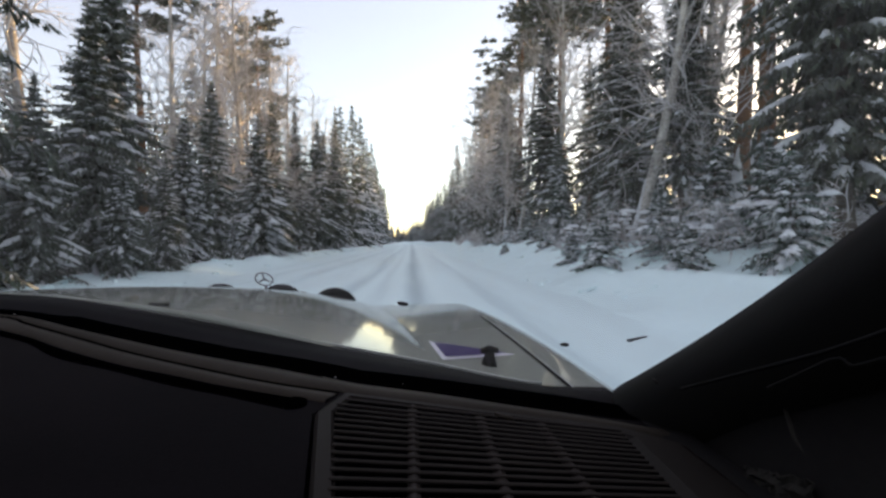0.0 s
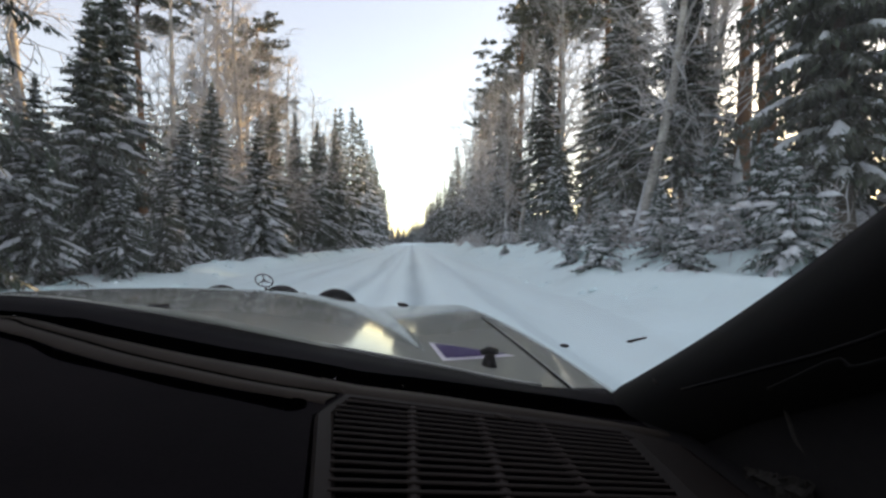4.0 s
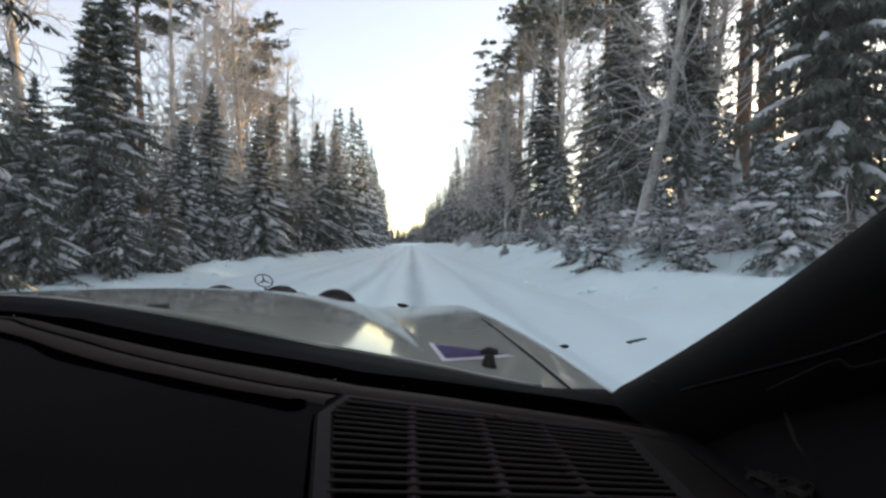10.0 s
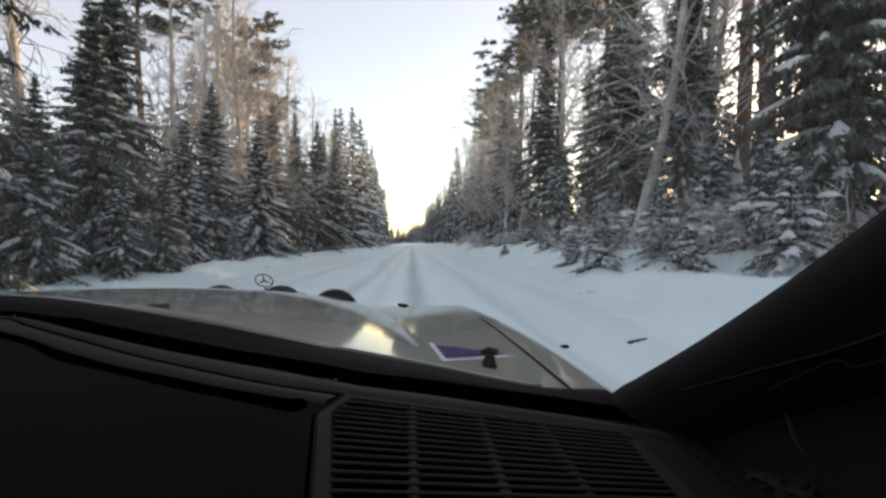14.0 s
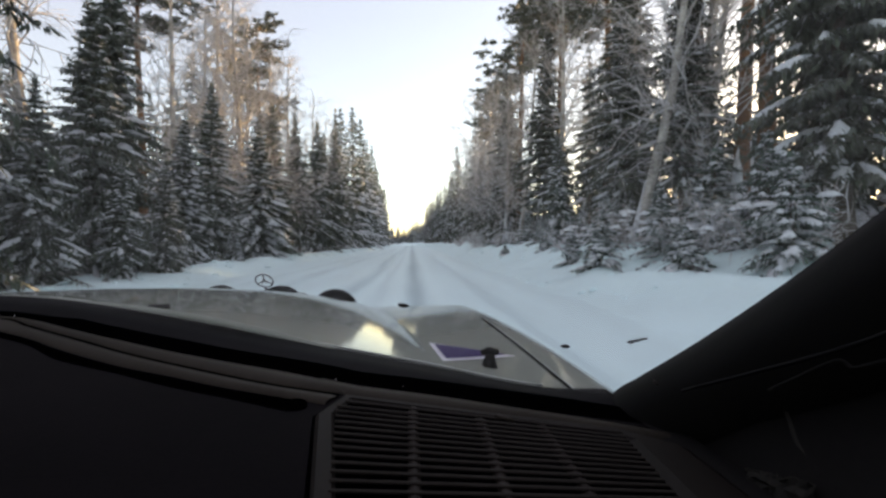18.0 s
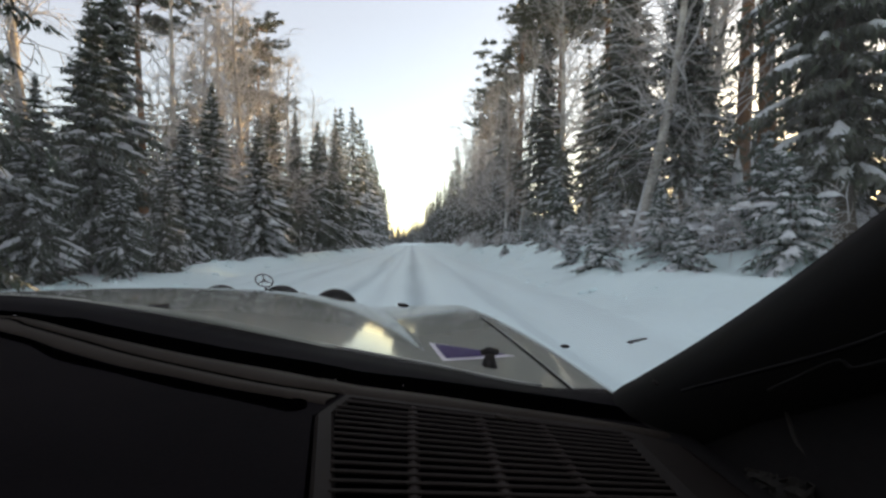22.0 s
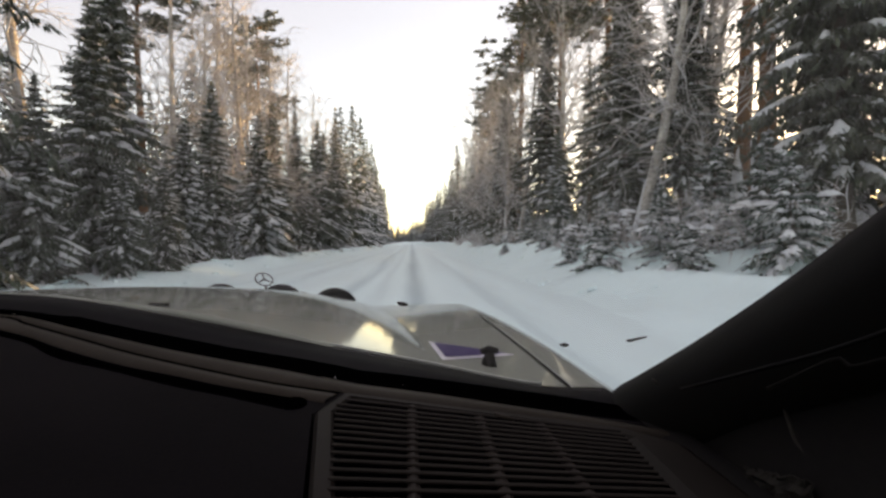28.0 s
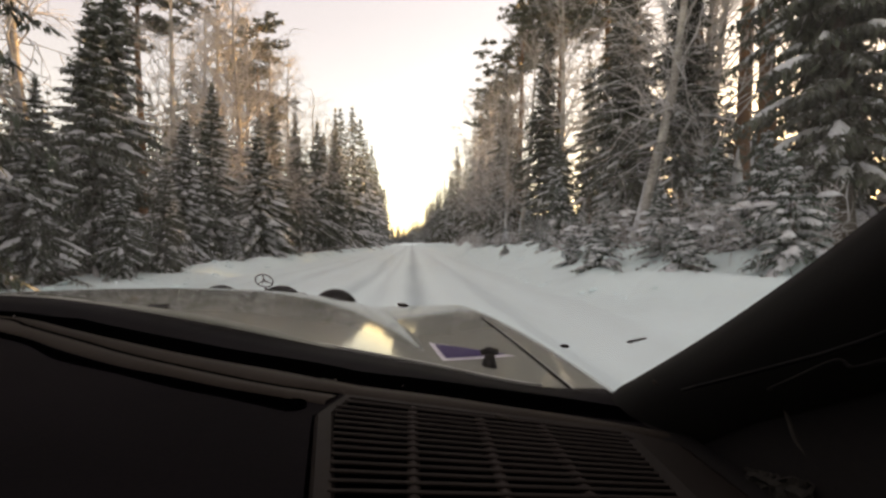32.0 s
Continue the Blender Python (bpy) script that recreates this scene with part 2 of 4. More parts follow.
def box(size, at=(0, 0, 0), bevel=0.0, rot=None):
    bm = bmesh.new()
    bmesh.ops.create_cube(bm, size=1)
    bmesh.ops.scale(bm, verts=bm.verts, vec=size)
    if bevel:
        bmesh.ops.bevel(bm, geom=bm.edges[:], offset=bevel, segments=2, affect="EDGES")
    if rot is not None:
        bmesh.ops.transform(bm, matrix=rot, verts=bm.verts)
    bmesh.ops.translate(bm, verts=bm.verts, vec=at)
    return bm


def slab(outline, depth, bevel=0.0):
    """A prism below a flat outline (a list of 3D points)."""
    bm = bmesh.new()
    f = bm.faces.new([bm.verts.new(p) for p in outline])
    r = bmesh.ops.extrude_face_region(bm, geom=[f])
    bmesh.ops.translate(bm, verts=[v for v in r["geom"] if isinstance(v, bmesh.types.BMVert)], vec=depth)
    if bevel:
        bmesh.ops.bevel(bm, geom=bm.edges[:], offset=bevel, segments=2, affect="EDGES")
    return bm


def empty(name, at, label, category, group=""):
    e = new(name)
    e.empty_display_size = 0.1
    e.matrix_world = pose(*at)
    return tagged(e, label, category, group)


# ---- ground and road ----
ROAD_L, ROAD_R = -4.8, 2.35


def bend(y):
    """Sideways shift of the road where it swings a little to the left, far ahead."""
    return -0.00022 * max(0.0, min(y, 190) - 60) ** 2 - 0.057 * max(0.0, y - 190)


def ground_z(x, y):
    """Height of the snow beside the road; x counts from the road's own line."""
    n1 = noise.noise((x * 0.16, y * 0.13, 3.1))
    n2 = noise.noise((x * 0.7, y * 0.6, 8.2))
    n3 = noise.noise((x * 2.1, y * 1.9, 1.7))
    n4 = noise.noise((x * 0.9 + 4, y * 0.45, 2.2))
    right = ROAD_R + 0.22 * noise.noise((0.3, y * 0.25, 4.4)) + 0.10 * noise.noise((1.3, y * 0.9, 4.4))
    if x > right:
        d = x - right
        s = min(1.0, d / 3.0)
        s = s * s * (3 - 2 * s)
        hump = math.exp(-((d - 2.6) / 1.1) ** 2)
        n5 = noise.noise((x * 5.0, y * 4.2, 7.7))
        z = (0.62 + 0.22 * n1) * s + (0.16 + 0.40 * n4) * hump + 0.085 * min(6.0, max(0.0, d - 2.0)) + 0.16 * n2 * s + (0.12 * n3 + 0.06 * n5) * min(1, 0.3 + d * 0.4)
        z += 0.010 * max(0.0, d - 3.0) * (1 if d < 40 else 40 / d)
        return z - 0.02
    if x < ROAD_L:
        d = ROAD_L - x
        s = min(1.0, d / 1.3)
        s = s * s * (3 - 2 * s)
        hump = math.exp(-((d - 1.4) / 0.8) ** 2)
        return (0.26 + 0.12 * n1) * s + (0.12 + 0.24 * n4) * hump + 0.09 * n2 * s + 0.05 * n3 * min(1, d) - 0.02
    return -0.12


def build_ground():
    xs = [-3000, -1500, -700, -300, -150, -90] + [-60 + 2.5 * i for i in range(17)] + [-18.0 + 0.5 * i for i in range(25)]
    xs += [-5.8 + 0.3 * i for i in range(4)] + [-4.6, -3, -1, 1, 2.3] + [2.55 + 0.15 * i for i in range(50)]
    xs += [10.5 + i for i in range(12)] + [24 + 3 * i for i in range(12)] + [70, 110, 200, 400, 900, 1800, 3000]
    ys = [-3000, -1500, -700, -300, -120, -60, -40] + [-30 + 2 * i for i in range(15)] + [0.0 + 0.22 * i for i in range(137)]
    ys += [30.5 + 1.0 * i for i in range(60)] + [93 + 4 * i for i in range(30)] + [230, 290, 400, 600, 1000, 2000, 3500]
    xs, ys = sorted(set(xs)), sorted(set(ys))
    nx = len(xs)
    vs = [(x + bend(y), y, ground_z(x, y)) for y in ys for x in xs]
    fs = [(j * nx + i, j * nx + i + 1, (j + 1) * nx + i + 1, (j + 1) * nx + i) for j in range(len(ys) - 1) for i in range(nx - 1)]
    tagged(put("ground", mesh_from("ground", vs, fs, SNOW, True)), "deep untouched snow on the verges and forest floor", "ground", kind="structure")


def road_z(x, y):
    z = 0.02 * (1 - ((x + 1.2) / 4.2) ** 2)
    for c, w, dep in ((-0.61 - 0.73, 0.26, 0.085), (-0.61 + 0.73, 0.26, 0.085), (-3.1, 0.3, 0.06), (-4.3, 0.25, 0.05), (1.75, 0.3, 0.05)):
        c2 = c + 0.10 * math.sin(y * 0.11 + c) + 0.05 * math.sin(y * 0.37)
        z -= dep * math.exp(-((x - c2) / w) ** 2)
    z += 0.02 * noise.noise((x * 1.1, y * 0.35, 5)) + 0.012 * noise.noise((x * 4, y * 1.5, 9))
    e = max(0.0, abs(x + 1.25) - 3.2)
    return z + 0.05 * e - 0.03 * max(0.0, x - 2.2)


def build_road():
    xs = [ROAD_L - 0.25 + 0.105 * i for i in range(81)]
    ys = [-60 + 3 * i for i in range(20)] + [0.25 * i for i in range(160)] + [40 + 0.8 * i for i in range(75)] + [100 + 4 * i for i in range(60)] + [340, 420, 600, 1000]
    nx = len(xs)
    vs = [(x + bend(y), y, road_z(x, y)) for y in ys for x in xs]
    fs = [(j * nx + i, j * nx + i + 1, (j + 1) * nx + i + 1, (j + 1) * nx + i) for j in range(len(ys) - 1) for i in range(nx - 1)]
    tagged(put("road", mesh_from("road", vs, fs, SNOW_PACKED, True)), "forest road under packed snow with wheel tracks", "road", kind="structure")


build_ground()
build_road()


# ---- trees ----
class Soup:
    """Collects quads quickly."""
    def __init__(self):
        self.v, self.f, self.n = [], [], 0

    def quads(self, a):
        """a: array (k, 4, 3)"""
        k = len(a)
        self.v.append(a.reshape(-1, 3))
        self.f.append(np.arange(4 * k).reshape(k, 4) + self.n)
        self.n += 4 * k

    def mesh(self, name, mat, smooth=False):
        v, f = np.concatenate(self.v), np.concatenate(self.f)
        me = bpy.data.meshes.new(name)
        me.vertices.add(len(v))
        me.vertices.foreach_set("co", v.astype(np.float32).ravel())
        me.loops.add(f.size)
        me.loops.foreach_set("vertex_index", f.astype(np.int32).ravel())
        me.polygons.add(len(f))
        me.polygons.foreach_set("loop_start", np.arange(0, f.size, 4, dtype=np.int32))
        me.materials.append(mat)
        me.update(calc_edges=True)
        if smooth:
            me.polygons.foreach_set("use_smooth", [True] * len(me.polygons))
        return me


def kites(base, way, up, length, width, sag):
    """Leaf-shaped quads: base, two flanks and a tip that hangs. All arrays of k rows."""
    side = np.cross(way, up)
    side /= np.linalg.norm(side, axis=1, keepdims=True) + 1e-9
    mid = base + way * (length * 0.5)[:, None]
    tip = base + way * length[:, None] - np.array([0, 0, 1.0]) * (sag * length)[:, None]
    w = (width * 0.5)[:, None]
    return np.stack([base, mid + side * w, tip, mid - side * w], axis=1)


def lumps(soup, at, way, size, high, long=1.2, wide=0.75):
    """Soft pads of snow: a low six-sided dome of quads, lengthened along way."""
    k = len(at)
    way = way / (np.linalg.norm(way, axis=1, keepdims=True) + 1e-9)
    side = np.cross(way, np.array([0, 0, 1.0]))
    side /= np.linalg.norm(side, axis=1, keepdims=True) + 1e-9
    up = np.array([0, 0, 1.0])
    ring, uneven = [], np.random.default_rng(k)
    for j in range(6):
        a = 2 * math.pi * j / 6
        sj = size * (0.6 + 0.8 * uneven.random(k))
        ring.append(at + way * (sj * long * math.cos(a))[:, None] + side * (sj * wide * math.sin(a))[:, None])
    top = at + up * high[:, None]
    ring2 = [at + (r - at) * 0.62 + up * (high * 0.75)[:, None] for r in ring]
    for j in range(6):
        soup.quads(np.stack([ring[j], ring[(j + 1) % 6], ring2[(j + 1) % 6], ring2[j]], axis=1))
    for j in (0, 2, 4):
        soup.quads(np.stack([top, ring2[j], ring2[(j + 1) % 6], ring2[(j + 2) % 6]], axis=1))


def bough_snow(white, out, lat, L, zb, rise, fall, s0, s1, wide, thick, rng, m):
    """A slab of snow that drapes over one bough: domed across, ragged at the edge, thin at both ends."""
    q = np.linspace(0, 1, m + 1)
    sp = s0 + (s1 - s0) * q
    swell = np.clip(np.sin(math.pi * (0.12 + 0.80 * q)), 0.1, 1) ** 0.7 * (0.7 + 0.6 * rng.random(m + 1))
    w, h = wide * swell, thick * swell
    mid = out[None] * (L * sp)[:, None] + lat[None] * (0.25 * wide * rng.standard_normal(m + 1))[:, None]
    mid[:, 2] += zb + L * (rise * sp - fall * sp ** 2 + 0.30 * fall * sp ** 3) + 0.012
    cols = []
    for k in (-1.0, -0.55, 0.0, 0.55, 1.0):
        ragged = 1 + (0.35 * rng.standard_normal(m + 1) if abs(k) == 1 else 0)
        p = mid + lat[None] * (w * k * ragged)[:, None]
        p[:, 2] += h * (1 - k * k) - 0.55 * w * abs(k) ** 1.6 - (0.02 if abs(k) == 1 else 0)
        cols.append(p)
    for a, b in zip(cols, cols[1:]):
        white.quads(np.stack([a[:-1], a[1:], b[1:], b[:-1]], axis=1))


def rod(soup, pts, radius):
    """A thin three-sided tapering stick along a row of points."""
    n = len(pts) - 1
    for i in range(n):
        a, b = pts[i], pts[i + 1]
        ra, rb = radius * (1 - 0.8 * i / n), radius * (1 - 0.8 * (i + 1) / n)
        d = (b - a) / (np.linalg.norm(b - a) + 1e-9)
        u = np.cross(d, [0.31, 0.52, 0.79])
        u /= np.linalg.norm(u) + 1e-9
        w = np.cross(d, u)
        tri = [u, -0.5 * u + 0.87 * w, -0.5 * u - 0.87 * w]
        soup.quads(np.array([[a + tri[k] * ra, a + tri[(k + 1) % 3] * ra, b + tri[(k + 1) % 3] * rb, b + tri[k] * rb] for k in range(3)]))


def spruce_crown(h, r0, rng, step, per, pairs, bare=0.05, snow=0.3, load=0.8, fold=2, hang=1):
    """Needles and snow of one spruce: whorls of drooping boughs, side twigs, hanging twigs and slabs of snow."""
    green, white, wood = Soup(), Soup(), Soup()
    UP = np.array([0, 0, 1.0])
    z = bare * h
    while z < h * 0.985:
        f = (z - bare * h) / (h * (1 - bare))
        radius = r0 * (1 - f) ** 0.92 * (0.72 + 0.34 * min(1, f * 6)) * (0.78 + 0.44 * rng.random()) + 0.03
        nb = max(3, int(per * (0.55 + 0.45 * (1 - f)) + rng.random()))
        a0 = rng.random() * 6.28
        for b in range(nb):
            a = a0 + 6.283 * (b + 0.6 * rng.random()) / nb
            L = radius * (0.50 + 0.65 * rng.random())
            out = np.array([math.cos(a), math.sin(a), 0.0])
            lat = np.array([-out[1], out[0], 0.0])
            rise, fall = 0.30 * f + 0.02, 0.55 * (1 - 0.6 * f) + 0.25 * rng.random()
            zb = z + (0.45 if h > 4 else 1.1) * step * (rng.random() - 0.5)
            n = max(3, int(pairs * (0.35 + 0.65 * L / r0)))
            s = np.clip((np.arange(n) + 0.35 + 0.5 * rng.random(n)) / (n + 0.1), 0.06, 0.99)
            pos = out[None] * (L * s)[:, None]
            pos[:, 2] += zb + L * (rise * s - fall * s ** 2 + 0.30 * fall * s ** 3)
            tang = out[None] + UP[None] * (rise - 2 * fall * s + 0.9 * fall * s * s)[:, None]
            tang /= np.linalg.norm(tang, axis=1, keepdims=True)
            if fold > 1:
                rod(wood, out[None] * (L * np.array([0.0, 0.33, 0.66, 1.0]))[:, None] + UP[None] * np.array([zb + L * (rise * q - fall * q * q + 0.30 * fall * q ** 3) for q in (0.0, 0.33, 0.66, 1.0)])[:, None], 0.008 + 0.006 * L)
            for sg in (-1, 1):
                tl = np.minimum(0.36 * L * (1.02 - s) + 0.09, 0.36 if fold > 1 else 0.8) * (0.6 + 0.8 * rng.random(n))
                for q in range(fold):
                    way = tang * (0.7 + 0.6 * rng.random(n))[:, None] + sg * lat[None] * (0.55 + 0.35 * q)
                    way[:, 2] -= 0.12 + 0.5 * rng.random(n)
                    way /= np.linalg.norm(way, axis=1, keepdims=True)
                    base = pos + way * (0.22 * q * tl)[:, None]
                    wd = (0.042 + 0.13 * tl) * (0.6 + 0.7 * rng.random(n)) * (1.5 if fold == 1 else 1.0)
                    k4 = kites(base, way, UP + 0.6 * rng.standard_normal((n, 3)), tl * (1 - 0.2 * q), wd, 0.2 + 0.35 * rng.random(n))
                    green.quads(k4)
                    pick = rng.random(n) < snow
                    if pick.any():
                        w4 = k4[pick] * 0.8 + k4[pick].mean(axis=1, keepdims=True) * 0.2
                        w4[:, :, 2] += 0.014 + 0.02 * rng.random((pick.sum(), 1))
                        white.quads(w4)
            for q in range(hang):
                way = -UP[None] + 0.45 * rng.standard_normal((n, 3))
                way /= np.linalg.norm(way, axis=1, keepdims=True)
                green.quads(kites(pos + lat[None] * (0.12 * L * rng.standard_normal(n))[:, None], way, rng.standard_normal((n, 3)) * [1, 1, 0.1],
                                  (0.12 + 0.18 * L * (1 - 0.6 * s)) * (0.6 + 0.8 * rng.random(n)), (0.05 + 0.03 * rng.random(n)) * (2.2 if fold == 1 else 1.2), np.zeros(n)))
            green.quads(kites(pos[-1:], tang[-1:], UP[None], np.array([0.22 + 0.1 * L]), np.array([0.10]), np.array([0.1])))
            if rng.random() < load:
                s0 = 0.22 + 0.35 * rng.random()
                s1 = min(0.84 if h > 14 else 0.98, s0 + 0.38 + 0.42 * rng.random())
                wide = min(0.035 + 0.07 * L, 0.11 if h > 14 else 0.14) * (0.65 + 0.7 * rng.random())
                bough_snow(white, out, lat, L, zb, rise, fall, s0, s1, wide, (0.03 + 0.30 * wide) * (0.7 + 0.6 * rng.random()), rng, 5 if fold > 1 else 3)
        z += step * (0.75 + 0.5 * rng.random()) * (1 - 0.45 * f)
    k = 6
    a = rng.random(k) * 6.28
    way = np.stack([0.3 * np.cos(a), 0.3 * np.sin(a), np.ones(k)], axis=1)
    green.quads(kites(np.tile([0, 0, h * 0.96], (k, 1)), way, np.tile([1.0, 0.2, 0], (k, 1)), np.full(k, 0.055 * h), np.full(k, 0.07), np.zeros(k)))
    if fold > 1:
        z = 0.06 * h
        while z < 0.55 * h:
            a, L = rng.random() * 6.28, 0.4 + 0.9 * rng.random()
            q = np.linspace(0, 1, 4)
            rod(wood, np.stack([L * q * math.cos(a), L * q * math.sin(a) + 0.08 * L * rng.standard_normal(4) * q, z + L * (0.1 * q - 0.45 * q * q)], axis=1), 0.012)
            z += 0.10 + 0.22 * rng.random()
    return green, white, wood


def trunk_mesh(name, h, r, mat, rng, bend=0.0, sides=8):
    path = [Vector((bend * h * math.sin(2.2 * s) * 0.25 + 0.01 * h * (rng.random() - 0.5) * s, bend * h * 0.12 * s * s, h * s - 0.35)) for s in np.linspace(0, 1, 9)]
    rs = tube_rows(path, lambda s: r * (1.15 - s) * (1 + 0.45 * max(0, 0.06 - s) / 0.06) + 0.006, sides)
    bm = loft(rs, close=True)
    me = bpy.data.meshes.new(name)
    bm.to_mesh(me)
    bm.free()
    me.materials.append(mat)
    me.polygons.foreach_set("use_smooth", [True] * len(me.polygons))
    return me, path


def crust(parent, r, top, rng, lean=0.0):
    """Snow thrown by passing cars, plastered on the side of the trunk that faces the road."""
    rows_ = []
    for i in range(11):
        q = i / 10
        z = -0.3 + (top + 0.3) * q
        half = (1.30 * (1 - q ** 2.5) + 0.08) * (0.75 + 0.5 * rng.random())
        turn = math.pi + 0.25 * (rng.random() - 0.5)
        flare = 1.17 + 0.30 * max(0.0, 1 - z / 0.8)
        rows_.append([Vector((0.545 * lean * (z + 0.35) + (r * flare + 0.02 * (1 - k * k)) * math.cos(turn + half * k), (r * flare + 0.02 * (1 - k * k)) * math.sin(turn + half * k), z))
                      for k in (-1, -0.6, -0.25, 0.1, 0.45, 0.75, 1)])
    part("snow_crust", loft(rows_, thick=0.01), SNOW_TREE, parent, "sprayed snow stuck to the trunk")


def spruce(seed, h, r0, step, per, pairs, bare, label, fold=2, load=0.8, snow=0.1, hang=1):
    rng = np.random.default_rng(seed)
    e = empty("spruce_tree", (0, 0, 0), label, "tree", "spruces along the road")
    tm, _ = trunk_mesh("trunk", h * 0.97, 0.0085 * h + 0.02, BARK, rng)
    put("trunk", tm, e, "grey-brown scaly trunk")
    if bare > 0.2:
        crust(e, 0.0085 * h + 0.02, 2.2, np.random.default_rng(seed + 500))
    g, w, sticks = spruce_crown(h, r0, rng, step, per, pairs, bare, snow, load, fold, hang)
    put("crown", g.mesh("crown", NEEDLE_SHADE if bare > 0.1 else NEEDLE if h > 4 else NEEDLE_YOUNG), e)
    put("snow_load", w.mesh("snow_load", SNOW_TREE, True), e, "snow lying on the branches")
    if sticks.n:
        put("branches", sticks.mesh("branches", BARK), e, "thin grey-brown branches and dead twigs")["kind"] = "stuff"
    return e


def branch_soup(rng, start, way, length, radius, depth, soup, droop=0.1):
    """Bare boughs as four-sided tapering rods, forking a few times."""
    n = 3
    p, d, r = np.array(start, float), np.array(way, float), radius
    d /= np.linalg.norm(d)
    pts = [p]
    for i in range(n):
        d = d + 0.22 * rng.standard_normal(3) + np.array([0, 0, -droop if depth == 0 else 0.08])
        d /= np.linalg.norm(d)
        p = p + d * length / n
        pts.append(p)
    pts = np.array(pts)
    for i in range(n):
        a, b = pts[i], pts[i + 1]
        ra, rb = radius * (1 - i / n * 0.8), radius * (1 - (i + 1) / n * 0.8)
        dd = (b - a) / (np.linalg.norm(b - a) + 1e-9)
        s = np.cross(dd, [0.31, 0.52, 0.79])
        s /= np.linalg.norm(s) + 1e-9
        t = np.cross(dd, s)
        tri = [s, -0.5 * s + 0.87 * t, -0.5 * s - 0.87 * t]
        for k in range(3):
            u, w = tri[k], tri[(k + 1) % 3]
            soup.quads(np.array([[a + u * ra, a + w * ra, b + w * rb, b + u * rb]]))
    if depth > 0:
        for k in range(4 if depth > 1 else 5):
            i = rng.integers(0, n)
            f = rng.random()
            q = pts[i] * (1 - f) + pts[i + 1] * f
            dd = pts[i + 1] - pts[i]
            dd = dd / np.linalg.norm(dd) + 0.85 * rng.standard_normal(3)
            branch_soup(rng, q, dd, length * (0.45 + 0.3 * rng.random()), radius * 0.62, depth - 1, soup, droop)


def birch(seed, h, bend, label, boughs=30, first=0.3):
    rng = np.random.default_rng(seed)
    e = empty("birch_tree", (0, 0, 0), label, "tree", "birches along the road")
    tm, path = trunk_mesh("trunk", h, 0.0075 * h + 0.012, BARK_BIRCH, rng, bend)
    put("trunk", tm, e, "pale birch trunk with dark patches")
    crust(e, 0.0075 * h + 0.012, 1.6 + 1.2 * rng.random(), rng, bend)
    soup = Soup()
    for i in range(boughs):
        s = first + (0.97 - first) * (i + rng.random()) / boughs
        k = min(int(s * 8), 7)
        p = path[k].lerp(path[k + 1], s * 8 - k)
        a = rng.random() * 6.28
        L = h * (0.20 * (1 - s) + 0.06) * (0.7 + 0.6 * rng.random())
        branch_soup(rng, p, (math.cos(a), math.sin(a), 1.1), L * 1.15, 0.016 + 0.02 * (1 - s), 2, soup)
    put("twigs", soup.mesh("twigs", TWIG), e, "bare frosted twigs")
    return e


def pine(seed, h, label, first=0.55):
    rng = np.random.default_rng(seed)
    e = empty("pine_tree", (0, 0, 0), label, "tree", "pines along the road")
    tm, path = trunk_mesh("trunk", h, 0.010 * h + 0.03, BARK_PINE, rng, 0.05)
    put("trunk", tm, e, "reddish-brown pine trunk")
    crust(e, 0.010 * h + 0.03, 2.6, rng)
    wood, green, white = Soup(), Soup(), Soup()
    for i in range(38):
        s = first + (0.99 - first) * (i + rng.random()) / 38
        k = min(int(s * 8), 7)
        p = path[k].lerp(path[k + 1], s * 8 - k)
        a = rng.random() * 6.28
        L = h * (0.05 + 0.13 * math.sin(3.0 * min(1, (s - first) / (1 - first) * 0.9 + 0.1))) * (0.6 + 0.6 * rng.random())
        d = np.array([math.cos(a), math.sin(a), 0.15 + 0.5 * (s - first)])
        branch_soup(rng, p, d, L, 0.03, 0, wood, 0.03)
        for c in range(int(7 + 6 * L)):
            q = np.array(p) + d * L * (0.3 + 0.75 * rng.random()) + 0.13 * L * rng.standard_normal(3) * np.array([1, 1, 0.5])
            n = 22
            way = rng.standard_normal((n, 3))
            way[:, 2] = np.abs(way[:, 2]) * 0.7
            way /= np.linalg.norm(way, axis=1, keepdims=True)
            k4 = kites(np.tile(q, (n, 1)), way, rng.standard_normal((n, 3)), 0.18 + 0.22 * rng.random(n), 0.04 + 0.05 * rng.random(n), 0.1 * np.ones(n))
            green.quads(k4)
            if rng.random() < 0.45:
                sz = np.array([0.08 + 0.12 * rng.random()])
                lumps(white, (q + [0, 0, 0.10])[None], d[None], sz, sz * 0.4)
    tagged(put("boughs", wood.mesh("boughs", BARK_PINE), e), kind="stuff")
    put("crown", green.mesh("crown", NEEDLE_PINE), e)
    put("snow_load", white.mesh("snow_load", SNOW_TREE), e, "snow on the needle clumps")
    return e


